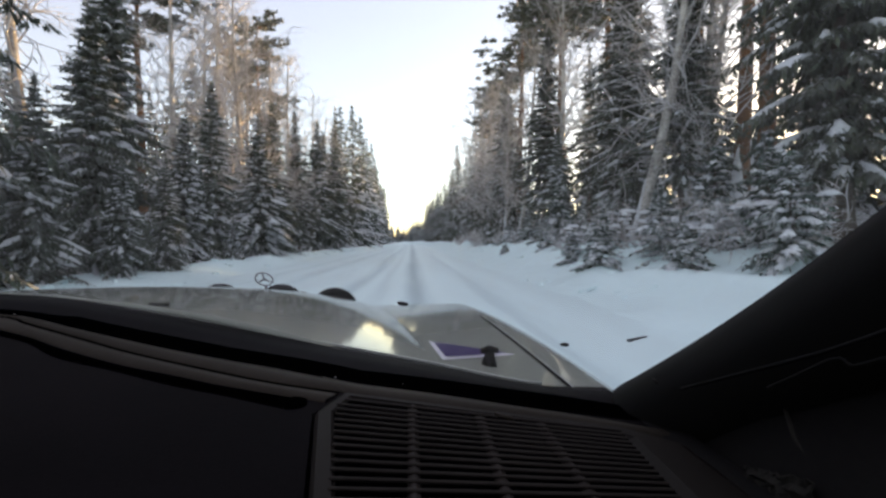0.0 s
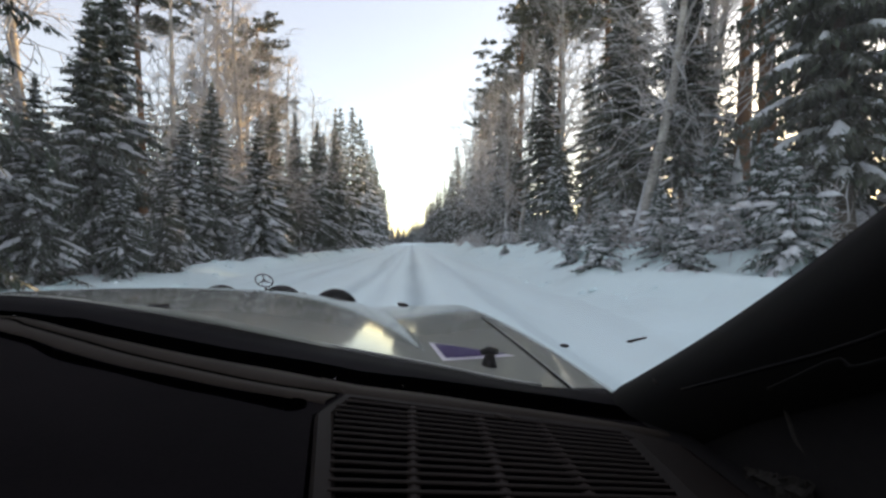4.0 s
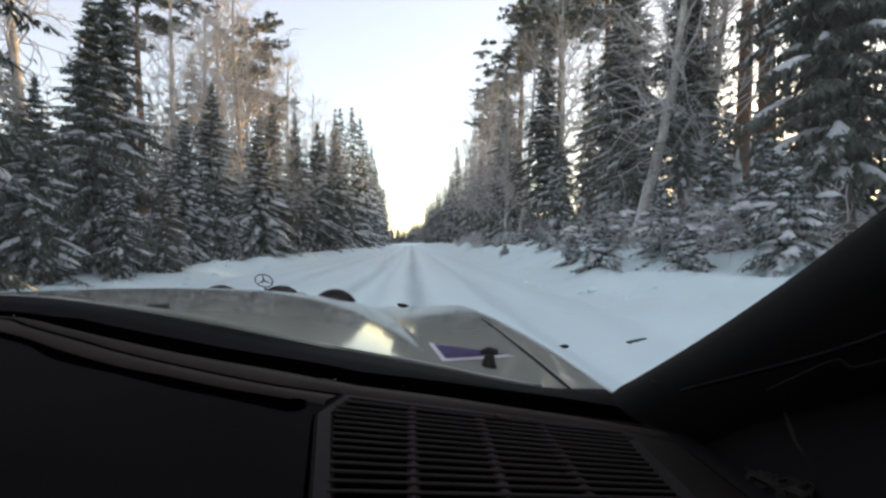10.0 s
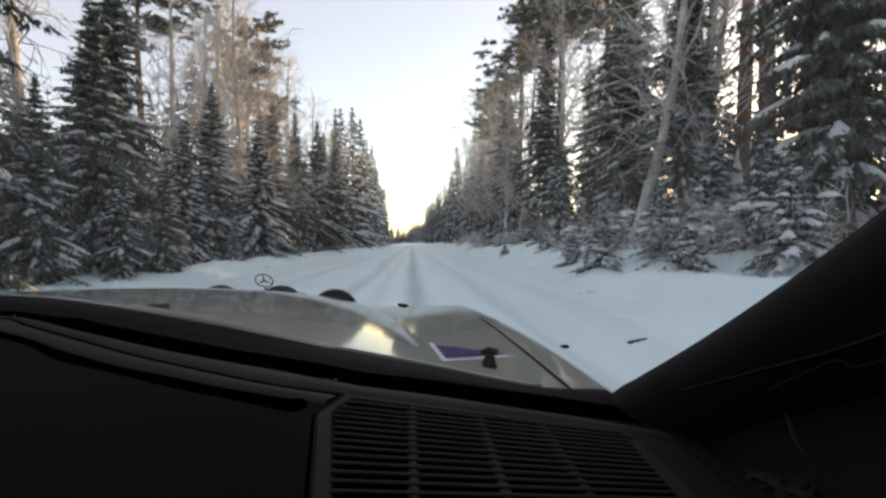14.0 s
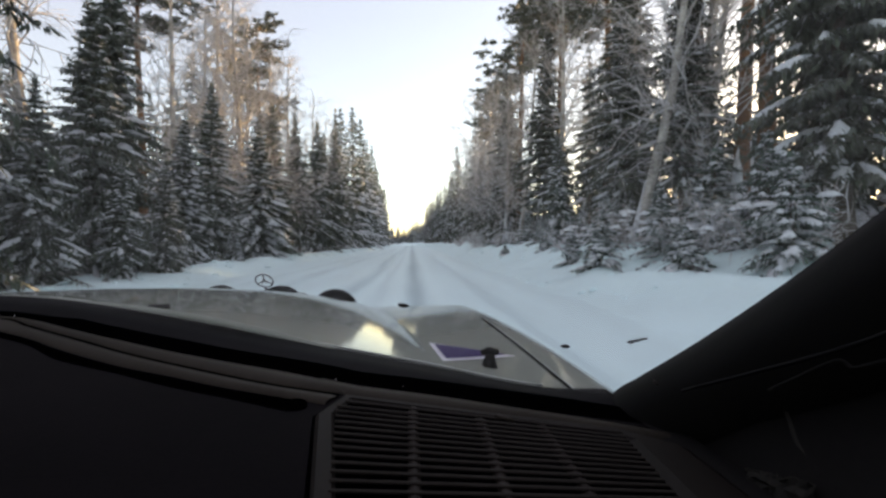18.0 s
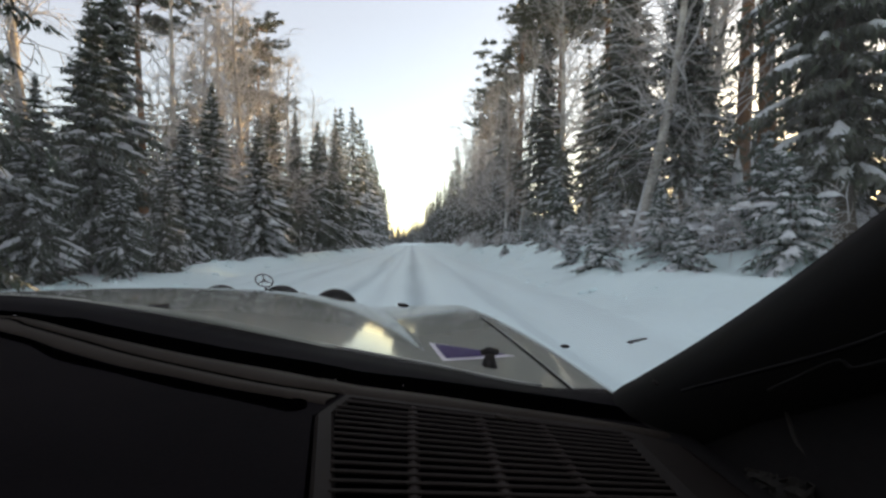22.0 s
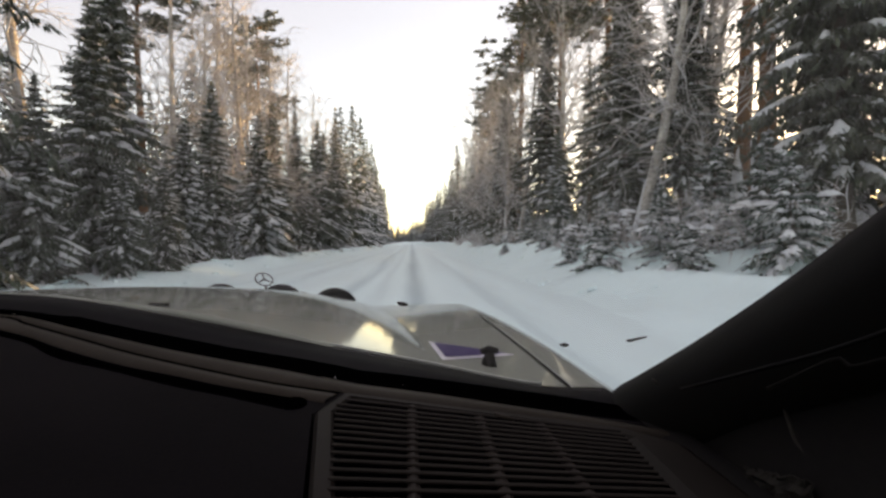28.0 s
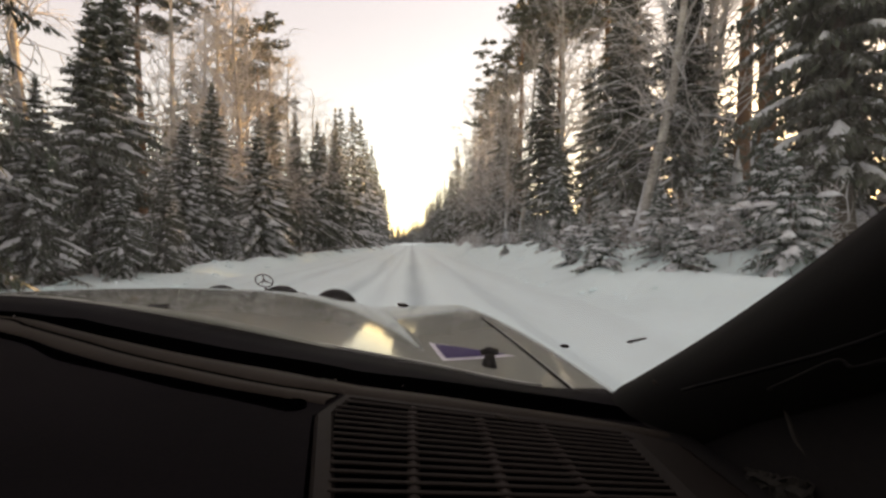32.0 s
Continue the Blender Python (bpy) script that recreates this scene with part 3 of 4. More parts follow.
def bush(seed, h, label):
    rng = np.random.default_rng(seed)
    e = empty("bush", (0, 0, 0), label, "bush", "bushes on the verge")
    soup, white = Soup(), Soup()
    for i in range(10):
        a = rng.random() * 6.28
        branch_soup(rng, (0.2 * math.cos(a), 0.2 * math.sin(a), -0.1), (0.7 * math.cos(a), 0.7 * math.sin(a), 1.0), h * (0.6 + 0.5 * rng.random()), 0.022, 2, soup)
    n = 26
    at = rng.standard_normal((n, 3)) * [0.33 * h, 0.33 * h, 0.16 * h] + [0, 0, 0.45 * h]
    sz = 0.05 + 0.09 * rng.random(n)
    lumps(white, at, rng.standard_normal((n, 3)) * [1, 1, 0.1], sz, sz * 0.6)
    put("twigs", soup.mesh("twigs", TWIG), e, "thin bare frosted twigs")
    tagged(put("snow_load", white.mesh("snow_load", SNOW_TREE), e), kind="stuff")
    return e


DARK = "tall dark green spruce loaded with snow beside the road"
LADEN = "broad spruce with drooping boughs under slabs of snow"
YOUNG = "young spruce thick with snow on the verge"
SPRUCES = [spruce(11, 9.0, 2.5, 0.36, 9, 16, 0.03, YOUNG, load=0.9, snow=0.22), spruce(12, 9.0, 2.2, 0.38, 9, 16, 0.04, YOUNG, load=0.85, snow=0.22),
           spruce(13, 17.0, 2.8, 0.50, 9, 22, 0.12, DARK, fold=3, load=0.6, snow=0.12, hang=2), spruce(14, 17.0, 2.4, 0.50, 9, 22, 0.22, DARK, fold=3, load=0.45, snow=0.09, hang=2),
           spruce(15, 12.0, 2.7, 0.42, 9, 19, 0.06, LADEN, fold=2, load=0.55, snow=0.12, hang=2)]
MID = [spruce(21, 12.0, 2.6, 0.58, 8, 7, 0.06, DARK, fold=1, load=0.85, snow=0.18), spruce(22, 17.0, 3.0, 0.68, 8, 7, 0.12, DARK, fold=1, load=0.7, snow=0.14),
       spruce(23, 17.0, 2.5, 0.66, 8, 7, 0.28, DARK, fold=1, load=0.5, snow=0.10)]
SMALL = [spruce(31, 1.8, 0.75, 0.19, 8, 7, 0.02, "knee-high spruce sapling buried in snow", load=0.7, snow=0.4),
         spruce(32, 3.2, 1.15, 0.26, 8, 8, 0.02, "small spruce bowed under snow", load=0.62, snow=0.32)]
BIRCHES = [birch(41, 14.0, 0.10, "tall bare birch with a frosted crown"), birch(42, 14.0, 0.45, "leaning bare birch with pale bark"),
           birch(43, 11.0, 0.2, "slender bare birch white with hoar frost", 26, 0.22),
           birch(44, 10.0, 0.12, "bushy bare birch grey with hoar frost", 52, 0.14)]
PINES = [pine(51, 17.0, "tall pine with a high snowy crown"), pine(52, 16.0, "slim pine with a tufted crown", 0.62)]
BUSHES = [bush(61, 1.1, "leafless roadside bush bent by snow"), bush(62, 1.6, "tangled leafless bush dusted with snow")]
used = set()


def plant(proto, x, y, s=1.0, sink=0.12, squat=1.0):
    tilt_x, tilt_y, turn = radians(random.uniform(-1.5, 1.5)), radians(random.uniform(-1.5, 1.5)), random.uniform(0, 6.28)
    if any(c.name.startswith("snow_crust") for c in proto.children):
        turn = 0.25 * (turn - 3.14) + (0 if x > 0 else math.pi)
    m = Matrix.LocRotScale((x + bend(y), y, ground_z(x, y) - sink), Euler((tilt_x, tilt_y, turn)),
                           (s * random.uniform(0.92, 1.08) / squat, s * random.uniform(0.92, 1.08) / squat, s * squat))
    if proto.name not in used:
        used.add(proto.name)
        proto.matrix_basis = m
        return proto
    return copy_thing(proto, m)


# the rows that line the road: kind, across, along, scale
LEFT = [(2, -8.4, 4.5, 0.80), (4, -7.3, 6.3, 0.85), (4, -8.0, 11.7, 0.80), (1, -7.4, 14.2, 0.56), (4, -8.1, 17.6, 0.72), (0, -7.3, 20.6, 0.76), (4, -7.9, 24.6, 0.86), (2, -7.6, 29.2, 0.72),
        (4, -7.5, 33.4, 1.0), (2, -7.8, 37.6, 0.78), (4, -7.6, 42.2, 1.1), (0, -8.2, 0.8, 1.3), (4, -6.9, 9.8, 0.58), (4, -6.3, 7.6, 0.36), (4, -6.1, 9.3, 0.27), (4, -6.4, 11.4, 0.30), (1, -6.6, 16.2, 0.34), (1, -9.6, 14.6, 0.80)]
RIGHT = [(3, 8.4, 12.6, 0.62), (2, 6.8, 41.0, 0.74), (3, 6.5, 35.0, 0.78), (2, 6.6, 28.0, 0.90), (3, 7.0, 21.8, 1.12), (2, 8.6, 16.5, 1.0), (4, 6.2, 17.6, 0.50), (2, 8.0, 7.2, 1.0), (3, 7.6, 3.0, 1.0), (4, 6.4, 31.0, 0.70)]
for k, x, y, s in LEFT + RIGHT:
    plant(SPRUCES[k], x, y, s)
for k, x, y, s in ((1, 6.5, 12.2, 1.05), (0, 6.7, 18.9, 1.1), (2, 6.3, 24.4, 1.2), (0, 6.4, 31.5, 0.9), (0, -9.3, 17.9, 0.92), (2, -8.0, 22.2, 1.15), (0, -9.6, 25.9, 0.95), (2, -8.2, 30.6, 1.1), (2, -10.8, 13.4, 1.2), (2, -8.8, 46.0, 1.1), (3, -8.9, 19.6, 1.15), (3, -8.0, 26.3, 1.1), (3, -9.8, 23.0, 1.3), (3, 5.9, 26.4, 1.0), (3, 6.0, 33.0, 1.1), (3, 8.8, 12.6, 1.1),
                   (1, 9.0, 14.0, 1.05), (0, 9.6, 20.8, 1.1), (1, 10.2, 9.6, 0.95), (0, 8.8, 25.0, 1.2), (2, 6.2, 37.5, 1.05), (2, 6.8, 47.0, 1.0), (0, -8.6, 39.5, 0.95), (2, -8.7, 52.0, 1.1), (0, -9.0, 61.0, 1.0),
                   (0, 6.6, 44.0, 1.1), (2, 6.6, 55.0, 1.1), (0, 6.7, 64.0, 1.0)):
    plant(BIRCHES[k], x, y, s)
for k, x, y, s in ((0, 8.9, 18.8, 1.1), (1, 8.2, 23.2, 1.15), (0, 11.0, 13.4, 1.1), (0, 7.4, 29.2, 1.1), (1, 7.2, 38.0, 0.82), (1, 9.8, 11.0, 1.0), (1, 12.5, 17.5, 1.1), (1, -11.5, 19.2, 0.85), (0, -10.4, 31.0, 0.9)):
    plant(PINES[k], x, y, s)
rnd = random.Random(5)
y = 43.0
while y < 150:
    k = rnd.choice((0, 0, 1))
    plant(MID[k], -7.8 - 1.0 * rnd.random(), y + 3, (1.12, 0.82)[k] + 0.2 * rnd.random())
    plant(MID[rnd.choice((1, 1, 2))], 6.4 + 1.2 * rnd.random(), y + 3, 0.74 + 0.2 * rnd.random())
    y += 3.4 + 1.6 * rnd.random()
for row in range(3):
    y = -8.0
    while y < 95:
        plant(MID[0], -12.4 - 3.1 * row - 1.5 * rnd.random(), y, 0.58 + 0.26 * rnd.random())
        if rnd.random() < 0.6:
            plant(MID[rnd.choice((0, 0, 1, 2))], 11.2 + 3.3 * row + 1.6 * rnd.random(), y + 1.5, 0.72 + 0.32 * rnd.random())
        y += (4.4, 4.9, 6.6)[row] + 3.0 * rnd.random()
for i in range(24):
    plant(SMALL[rnd.choice((0, 0, 1))], 6.0 + 2.8 * rnd.random(), 5 + 2.3 * i + rnd.random(), 0.6 + 0.5 * rnd.random(), 0.2)
    if i % 2:
        plant(SMALL[rnd.choice((0, 1))], -7.2 - 1.6 * rnd.random(), 4 + 1.9 * i + rnd.random(), 0.6 + 0.5 * rnd.random(), 0.2)
for i in range(22):
    plant(BUSHES[i % 2], 5.0 + 1.6 * rnd.random(), 5.5 + 1.9 * i + rnd.random(), 0.7 + 0.5 * rnd.random(), 0.15)
    if i % 3 == 0:
        plant(BUSHES[i % 2], -6.9 - 0.8 * rnd.random(), 9 + 2.6 * i + rnd.random(), 0.5 + 0.4 * rnd.random(), 0.15)


# saplings that lean out over the plough bank
for k, x, y, s in ((1, 5.5, 5.7, 0.66), (1, 6.2, 6.9, 0.85), (0, 4.7, 6.9, 0.75), (1, 5.2, 8.4, 0.62), (0, 4.2, 9.0, 0.85), (1, 4.9, 10.3, 0.55), (0, 4.4, 11.2, 0.70), (0, 5.6, 12.4, 0.9), (1, 5.9, 14.2, 0.6),
                   (0, 4.8, 14.6, 0.7), (0, 5.3, 17.0, 0.8), (1, 5.5, 19.6, 0.6), (0, 5.2, 22.5, 0.9), (1, 7.0, 9.2, 1.0), (0, 4.0, 17.8, 0.45)):
    plant(SMALL[k], x, y, s, 0.14, 0.85)


def far_wood():
    """The wood beyond the rows that can be told apart, all round and closing the far end of the road."""
    rng = np.random.default_rng(77)
    soup = Soup()
    spots = []
    for i in range(420):
        yy = 80 + 270 * rng.random()
        sgn = -1 if rng.random() < 0.5 else 1
        spots.append((sgn * (9.5 + 22 * rng.random()) if sgn > 0 else -(10.5 + 22 * rng.random()), yy))
    spots += [(9.5 + 20 * rng.random(), 90 + 100 * rng.random()) for i in range(170)]
    spots += [(sgn * (24 + 30 * rng.random()), -40 + 130 * rng.random()) for i in range(130) for sgn in (-1, 1)]
    spots += [(40 * rng.standard_normal(), -45 - 20 * rng.random()) for i in range(60)]
    # extra trees towards the sun, added to keep the left bank in shade
    spots += [(30 + 32 * rng.random(), 25 + 75 * rng.random()) for i in range(90)]
    spots += [(60 * rng.random() - 30, 330 + 120 * rng.random()) for i in range(150)]
    for x, yy in spots:
        h = 9 + 8 * rng.random()
        x += bend(yy)
        levels = 15
        for q in range(levels):
            f = q / levels
            r = (1.9 * (1 - f) ** 0.85 + 0.15)
            n = 7
            a = rng.random() * 6.28 + 6.283 * np.arange(n) / n
            out = np.stack([np.cos(a), np.sin(a), -0.25 - 0.3 * rng.random(n)], axis=1)
            base = np.tile([x, yy, h * (0.1 + 0.9 * f) + 0.5], (n, 1))
            soup.quads(kites(base, out, np.tile([0, 0, 1.0], (n, 1)) + 0.3 * rng.standard_normal((n, 3)), r * (0.6 + 0.6 * rng.random(n)), 0.9 * r + 0.2 * rng.random(n), 0.2 * np.ones(n)))
        soup.quads(np.array([[(x - 0.12, yy, -0.5), (x + 0.12, yy, -0.5), (x + 0.03, yy, h), (x - 0.03, yy, h)], [(x, yy - 0.12, -0.5), (x, yy + 0.12, -0.5), (x, yy + 0.03, h), (x, yy - 0.03, h)]]))
    tagged(put("distant_wood", soup.mesh("distant_wood", FARWOOD)), "frosted spruce wood, paled for distance haze, stretching away behind the road", "wood", kind="stuff")


far_wood()


def snow_clods():
    """Lumps thrown up by the plough along both edges of the road."""
    rng = np.random.default_rng(9)
    soup = Soup()
    for side in (1, -1):
        n = 230
        yy = 6 + 44 * rng.random(n) ** 1.2
        xx = (ROAD_R + 0.5 + 2.6 * rng.random(n)) if side > 0 else (ROAD_L - 0.3 - 1.3 * rng.random(n))
        at = np.array([(a, b, ground_z(a, b) - 0.02) for a, b in zip(xx, yy)])
        sz = 0.03 + 0.10 * rng.random(n) ** 2
        lumps(soup, at, rng.standard_normal((n, 3)) * [1, 1, 0.1], sz, sz * (0.4 + 0.5 * rng.random(n)), 1.2, 0.9)
    tagged(put("snow_clods", soup.mesh("snow_clods", SNOW, True)), "lumps of ploughed snow along the road edge", "snow", kind="stuff")


snow_clods()

# ---- the car: an old saloon on the road, seen from its dashboard ----
car = empty("car", (-0.61, 0, 0), "green-grey old rally saloon car with black rubber trim", "car")
# local axes: x across from the centre line, y forward, z up from the road


def lerp(a, b, t):
    return a + (b - a) * t


def bonnet_point(u, y):
    """The bonnet: a crowned middle that falls to a crease, then a flatter flank."""
    f = (y - 0.5) / 1.2
    au = abs(u)
    d = y - 0.5
    crown = -0.0685 - 0.042 * d - 0.0536 * d * abs(d)
    uc, zc = lerp(0.635, 0.42, f), -0.146 - 0.040 * d - 0.0361 * d * abs(d)
    us, zs = 0.80, -0.175 - 0.030 * d - 0.0264 * d * abs(d)
    lo = zc - lerp(0.005, 0.010, f)
    if au < uc:
        z = crown + (zc - crown) * (au / uc) ** 2.2
    elif au < uc + 0.016:
        t = (au - uc) / 0.016
        z = lerp(zc, lo, t * t * (3 - 2 * t))
    else:
        z = lerp(lo, zs, (au - uc - 0.016) / (us - uc - 0.016))
    nose = max(0.0, y - 1.66)
    return Vector((u, y, EYE + z - 1.8 * nose * nose - 0.25 * nose))


def build_bonnet():
    us = [-0.795, -0.794] + [-0.795 + 1.59 * i / 180 for i in range(1, 180)] + [0.794, 0.795]
    rows_ = []
    for f in [0.0, 0.0012] + [j / 43 for j in range(1, 43)] + [0.998, 1.0]:
        rows_.append([bonnet_point(u, lerp(0.613 - 0.505 * u * u, 1.80 - 0.10 * (u / 0.8) ** 4, f)) for u in us])
    return part("bonnet", loft(rows_, thick=0.012), PAINT, car, "glossy green-grey bonnet with a raised middle")


bonnet = build_bonnet()


def fender(sg):
    rows_ = []
    for j in range(40):
        y = lerp(0.36, 1.82, j / 39)
        zi = bonnet_point(0.80, y).z
        uo = 0.874 - 0.060 * max(0, (y - 0.6) / 1.1) ** 2
        zo = zi - lerp(0.016, 0.007, min(1, (y - 0.6) / 1.02)) - 0.8 * max(0, y - 1.66) ** 2
        arch = 0.36 ** 2 - (y - 1.22) ** 2
        low = 0.30 + math.sqrt(arch) if arch > 0 else 0.24
        pts = [(0.7953, zi - 0.03), (0.7953, zi - 0.001), (0.7960, zi - 0.001)]
        pts += [(lerp(0.7953, uo, q / 7), zi - 0.001 + (zo - zi) * (0.15 * q / 7 + 0.85 * (q / 7) ** 4)) for q in range(1, 8)]
        pts += [(uo + 0.007, zo - 0.012), (uo + 0.012, zo - 0.03), (uo + 0.016, zo - 0.07), (uo + 0.02, lerp(zo, low, 0.4)), (uo + 0.01, lerp(zo, low, 0.75)), (uo, low)]
        rows_.append([Vector((sg * a, y, b)) for a, b in pts])
    return part("front_wing", loft(rows_), PAINT, car, "green-grey front wing")


fender(1)
fender(-1)

# windscreen: lower edge, dashboard edge, header
T_CTRL = [(0.0, 0.610, EYE - 0.070), (0.160, 0.592, EYE - 0.0790), (0.384, 0.530, EYE - 0.1058), (0.504, 0.480, EYE - 0.1174), (0.622, 0.420, EYE - 0.1250), (0.716, 0.365, EYE - 0.1306), (0.767, 0.322, EYE - 0.1201)]
B_CTRL = [(0.0, 0.552, EYE - 0.084), (0.119, 0.540, EYE - 0.0892), (0.316, 0.480, EYE - 0.1078), (0.526, 0.380, EYE - 0.1198), (0.670, 0.310, EYE - 0.1208), (0.753, 0.275, EYE - 0.1214), (0.785, 0.262, EYE - 0.1214)]
H_CTRL = [(0.0, -0.17, EYE + 0.36), (0.25, -0.18, EYE + 0.358), (0.45, -0.21, EYE + 0.35), (0.58, -0.25, EYE + 0.34), (0.66, -0.30, EYE + 0.325)]


def mirrored(ctrl, n):
    half = spline(ctrl, n)
    return [Vector((-p.x, p.y, p.z)) for p in half[:0:-1]] + half


T, B, H = mirrored(T_CTRL, 30), mirrored(B_CTRL, 30), mirrored(H_CTRL, 30)
PILLAR = spline([(0.767, 0.322, EYE - 0.1201), (0.7755, 0.23, EYE - 0.056), (0.775, 0.152, EYE), (0.770, 0.06, EYE + 0.072), (0.735, -0.10, EYE + 0.19), (0.66, -0.30, EYE + 0.325)], 30)


def build_windscreen():
    rows_ = []
    for j in range(24):
        f = j / 23
        edge = PILLAR[round(29 * f)]
        row = []
        for a, b in zip(T, H):
            p = a.lerp(b, f)
            k = abs(a.x) / 0.765
            straight = T[-1].lerp(Vector((0.66, -0.30, EYE + 0.325)), f)
            d = edge - straight
            row.append(p + k ** 3 * Vector((d.x * (1 if a.x > 0 else -1), d.y, d.z)))
        rows_.append(row)
    ob = part("windscreen", loft(rows_), GLASS, car, "raked clear windscreen")
    ob.visible_shadow = False
    return ob, rows_


windscreen, GLASS_ROWS = build_windscreen()


def build_seal():
    rows_ = [[], [], [], [], []]
    for a, b in zip(T, B):
        rows_[0].append(a + Vector((0, 0.03, -0.03)))
        rows_[1].append(a + Vector((0, 0.008, 0.0015)))
        rows_[2].append(a.lerp(b, 0.35) + Vector((0, 0, -0.001)))
        rows_[3].append(a.lerp(b, 0.75) + Vector((0, 0, -0.007)))
        rows_[4].append(b + Vector((0, -0.01, -0.012)))
    mid = [p.lerp(q, 0.45) + Vector((0, 0, -0.0005)) for p, q in zip(rows_[2], rows_[3])]
    seal = part("windscreen_seal", loft(rows_[:3] + [mid]), RUBBER, car, "black rubber seal along the foot of the windscreen")
    # the dark under the seal is painted black here
    part("seal_recess", loft([mid, [p + Vector((0, 0, -0.004)) for p in rows_[3]], rows_[4]]), HOLLOW_SHADE, seal, "black surface painting the shade below the seal")


build_seal()
for sg in (1, -1):
    path = [Vector((sg * (p.x + 0.0275), p.y - 0.012, p.z - 0.0175)) for p in PILLAR]
    path = [path[0] + Vector((sg * 0.02, 0.09, -0.05))] + path
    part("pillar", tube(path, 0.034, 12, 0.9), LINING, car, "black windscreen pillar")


def dash_z(x, y):
    """Top of the dashboard, a little crowned."""
    return EYE - 0.1225 + 0.033 * max(0.0, 1 - (x / 0.56) ** 2) - 0.10 * max(0.0, 0.12 - y) ** 1.5


def build_dash():
    rows_ = []
    for j in range(26):
        f = j / 25
        rows_.append([Vector((b.x, lerp(b.y, -0.02, f), lerp(b.z, dash_z(abs(b.x), lerp(b.y, -0.02, f)), min(1, f * 25)))) for b in B])
    drop = [[Vector((p.x, p.y - 0.03 * k, p.z - 0.09 * k)) for p in rows_[-1]] for k in (0.3, 1, 2, 3)]
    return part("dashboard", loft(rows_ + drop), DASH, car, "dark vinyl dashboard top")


dashboard = build_dash()


# wheels, body sides, roof and rear, so that the car is whole
def wheel(sx, y):
    rs = []
    for xx, r in ((0.66, 0.20), (0.67, 0.29), (0.70, 0.312), (0.80, 0.312), (0.83, 0.29), (0.84, 0.20)):
        rs.append([Vector((sx * xx, y + r * math.cos(a), 0.31 + r * math.sin(a))) for a in (2 * math.pi * k / 32 for k in range(32))])
    w = part("wheel", loft(rs, close=True), TYRE, car, "black winter tyre on a steel rim")
    rim = []
    for xx, r in ((0.835, 0.20), (0.80, 0.18), (0.79, 0.08), (0.81, 0.05), (0.81, 0.005)):
        rim.append([Vector((sx * xx, y + r * math.cos(a), 0.31 + r * math.sin(a))) for a in (2 * math.pi * k / 24 for k in range(24))])
    part("rim", loft(rim, close=True), CHROME, w)


for sx in (1, -1):
    wheel(sx, 1.22)
    wheel(sx, -1.57)
    # door and rear quarter skins
    for nm, y0, y1 in (("front_door", 0.36, -0.62), ("rear_door", -0.63, -1.30), ("rear_quarter", -1.31, -2.50)):
        rows_ = []
        for i in range(14):
            y = lerp(y0, y1, i / 13)
            arch = 0.36 ** 2 - (y + 1.57) ** 2
            low = 0.30 + math.sqrt(arch) if arch > 0 else 0.22
            top = EYE - 0.05 - 0.03 * max(0, -1.3 - y)
            if nm == "front_door" and y > 0.05:
                top = EYE - 0.13 + 0.08 * min(1, (0.36 - y) / 0.31)
            taper = 0.10 * max(0, (-1.6 - y)) ** 2
            rows_.append([Vector((sx * (u - taper), y, z)) for u, z in ((0.80, top), (0.865, top - 0.02), (0.905, lerp(top, low, 0.3)), (0.905, lerp(top, low, 0.7)), (0.88, low), (0.82, low))])
        ob = part(nm, loft(rows_, close=True), PAINT, car)
        if nm != "rear_quarter":
            part("door_handle", box((0.025, 0.16, 0.03), (sx * 0.915, lerp(y0, y1, 0.86), 0.82), 0.008), CHROME, ob)
    for y0, y1, dy in ((-0.62, -0.66, -0.05), (-1.30, -1.62, -0.12)):
        part("pillar", slab([Vector((sx * 0.80, y0, EYE - 0.06)), Vector((sx * 0.80, y1, EYE - 0.06)), Vector((sx * 0.665, y1 + dy, EYE + 0.325)), Vector((sx * 0.665, y0 + dy, EYE + 0.325))], (-sx * 0.04, 0, 0)), BLACK, car)
    # inner door card and the black corner trim ahead of the side window
    rows_ = [[Vector((sx * 0.79, y, z)) for y in (0.30, 0.2, 0.1, -0.2, -0.6, -1.3)] for z in (0.35, 0.6, 0.8)]
    rows_.append([Vector((sx * 0.79, y, EYE - d)) for y, d in ((0.30, 0.20), (0.2, 0.12), (0.1, 0.11), (-0.2, 0.11), (-0.6, 0.11), (-1.3, 0.11))])
    rows_.append([Vector((sx * 0.80, y, EYE - d)) for y, d in ((0.30, 0.17), (0.2, 0.065), (0.1, 0.05), (-0.2, 0.05), (-0.6, 0.05), (-1.3, 0.05))])
    card = part("door_card", loft(rows_, thick=0.01), LINING_PALE, car, "black door lining")
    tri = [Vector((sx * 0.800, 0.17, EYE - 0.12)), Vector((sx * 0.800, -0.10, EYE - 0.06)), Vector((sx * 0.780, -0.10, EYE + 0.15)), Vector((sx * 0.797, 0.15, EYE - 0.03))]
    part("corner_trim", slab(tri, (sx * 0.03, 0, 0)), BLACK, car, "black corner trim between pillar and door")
roof_rows = []
for j in range(10):
    f = j / 9
    y = lerp(-0.17, -1.62, f)
    roof_rows.append([Vector((p.x * (1 - 0.02 * f), y + (p.y + 0.17) * (1 - f), p.z + 0.045 * math.sin(math.pi * min(1, f * 0.9 + 0.1)) * (1 - (p.x / 0.7) ** 2))) for p in H])
part("roof", loft(roof_rows, thick=0.03), PAINT, car, "green-grey roof")
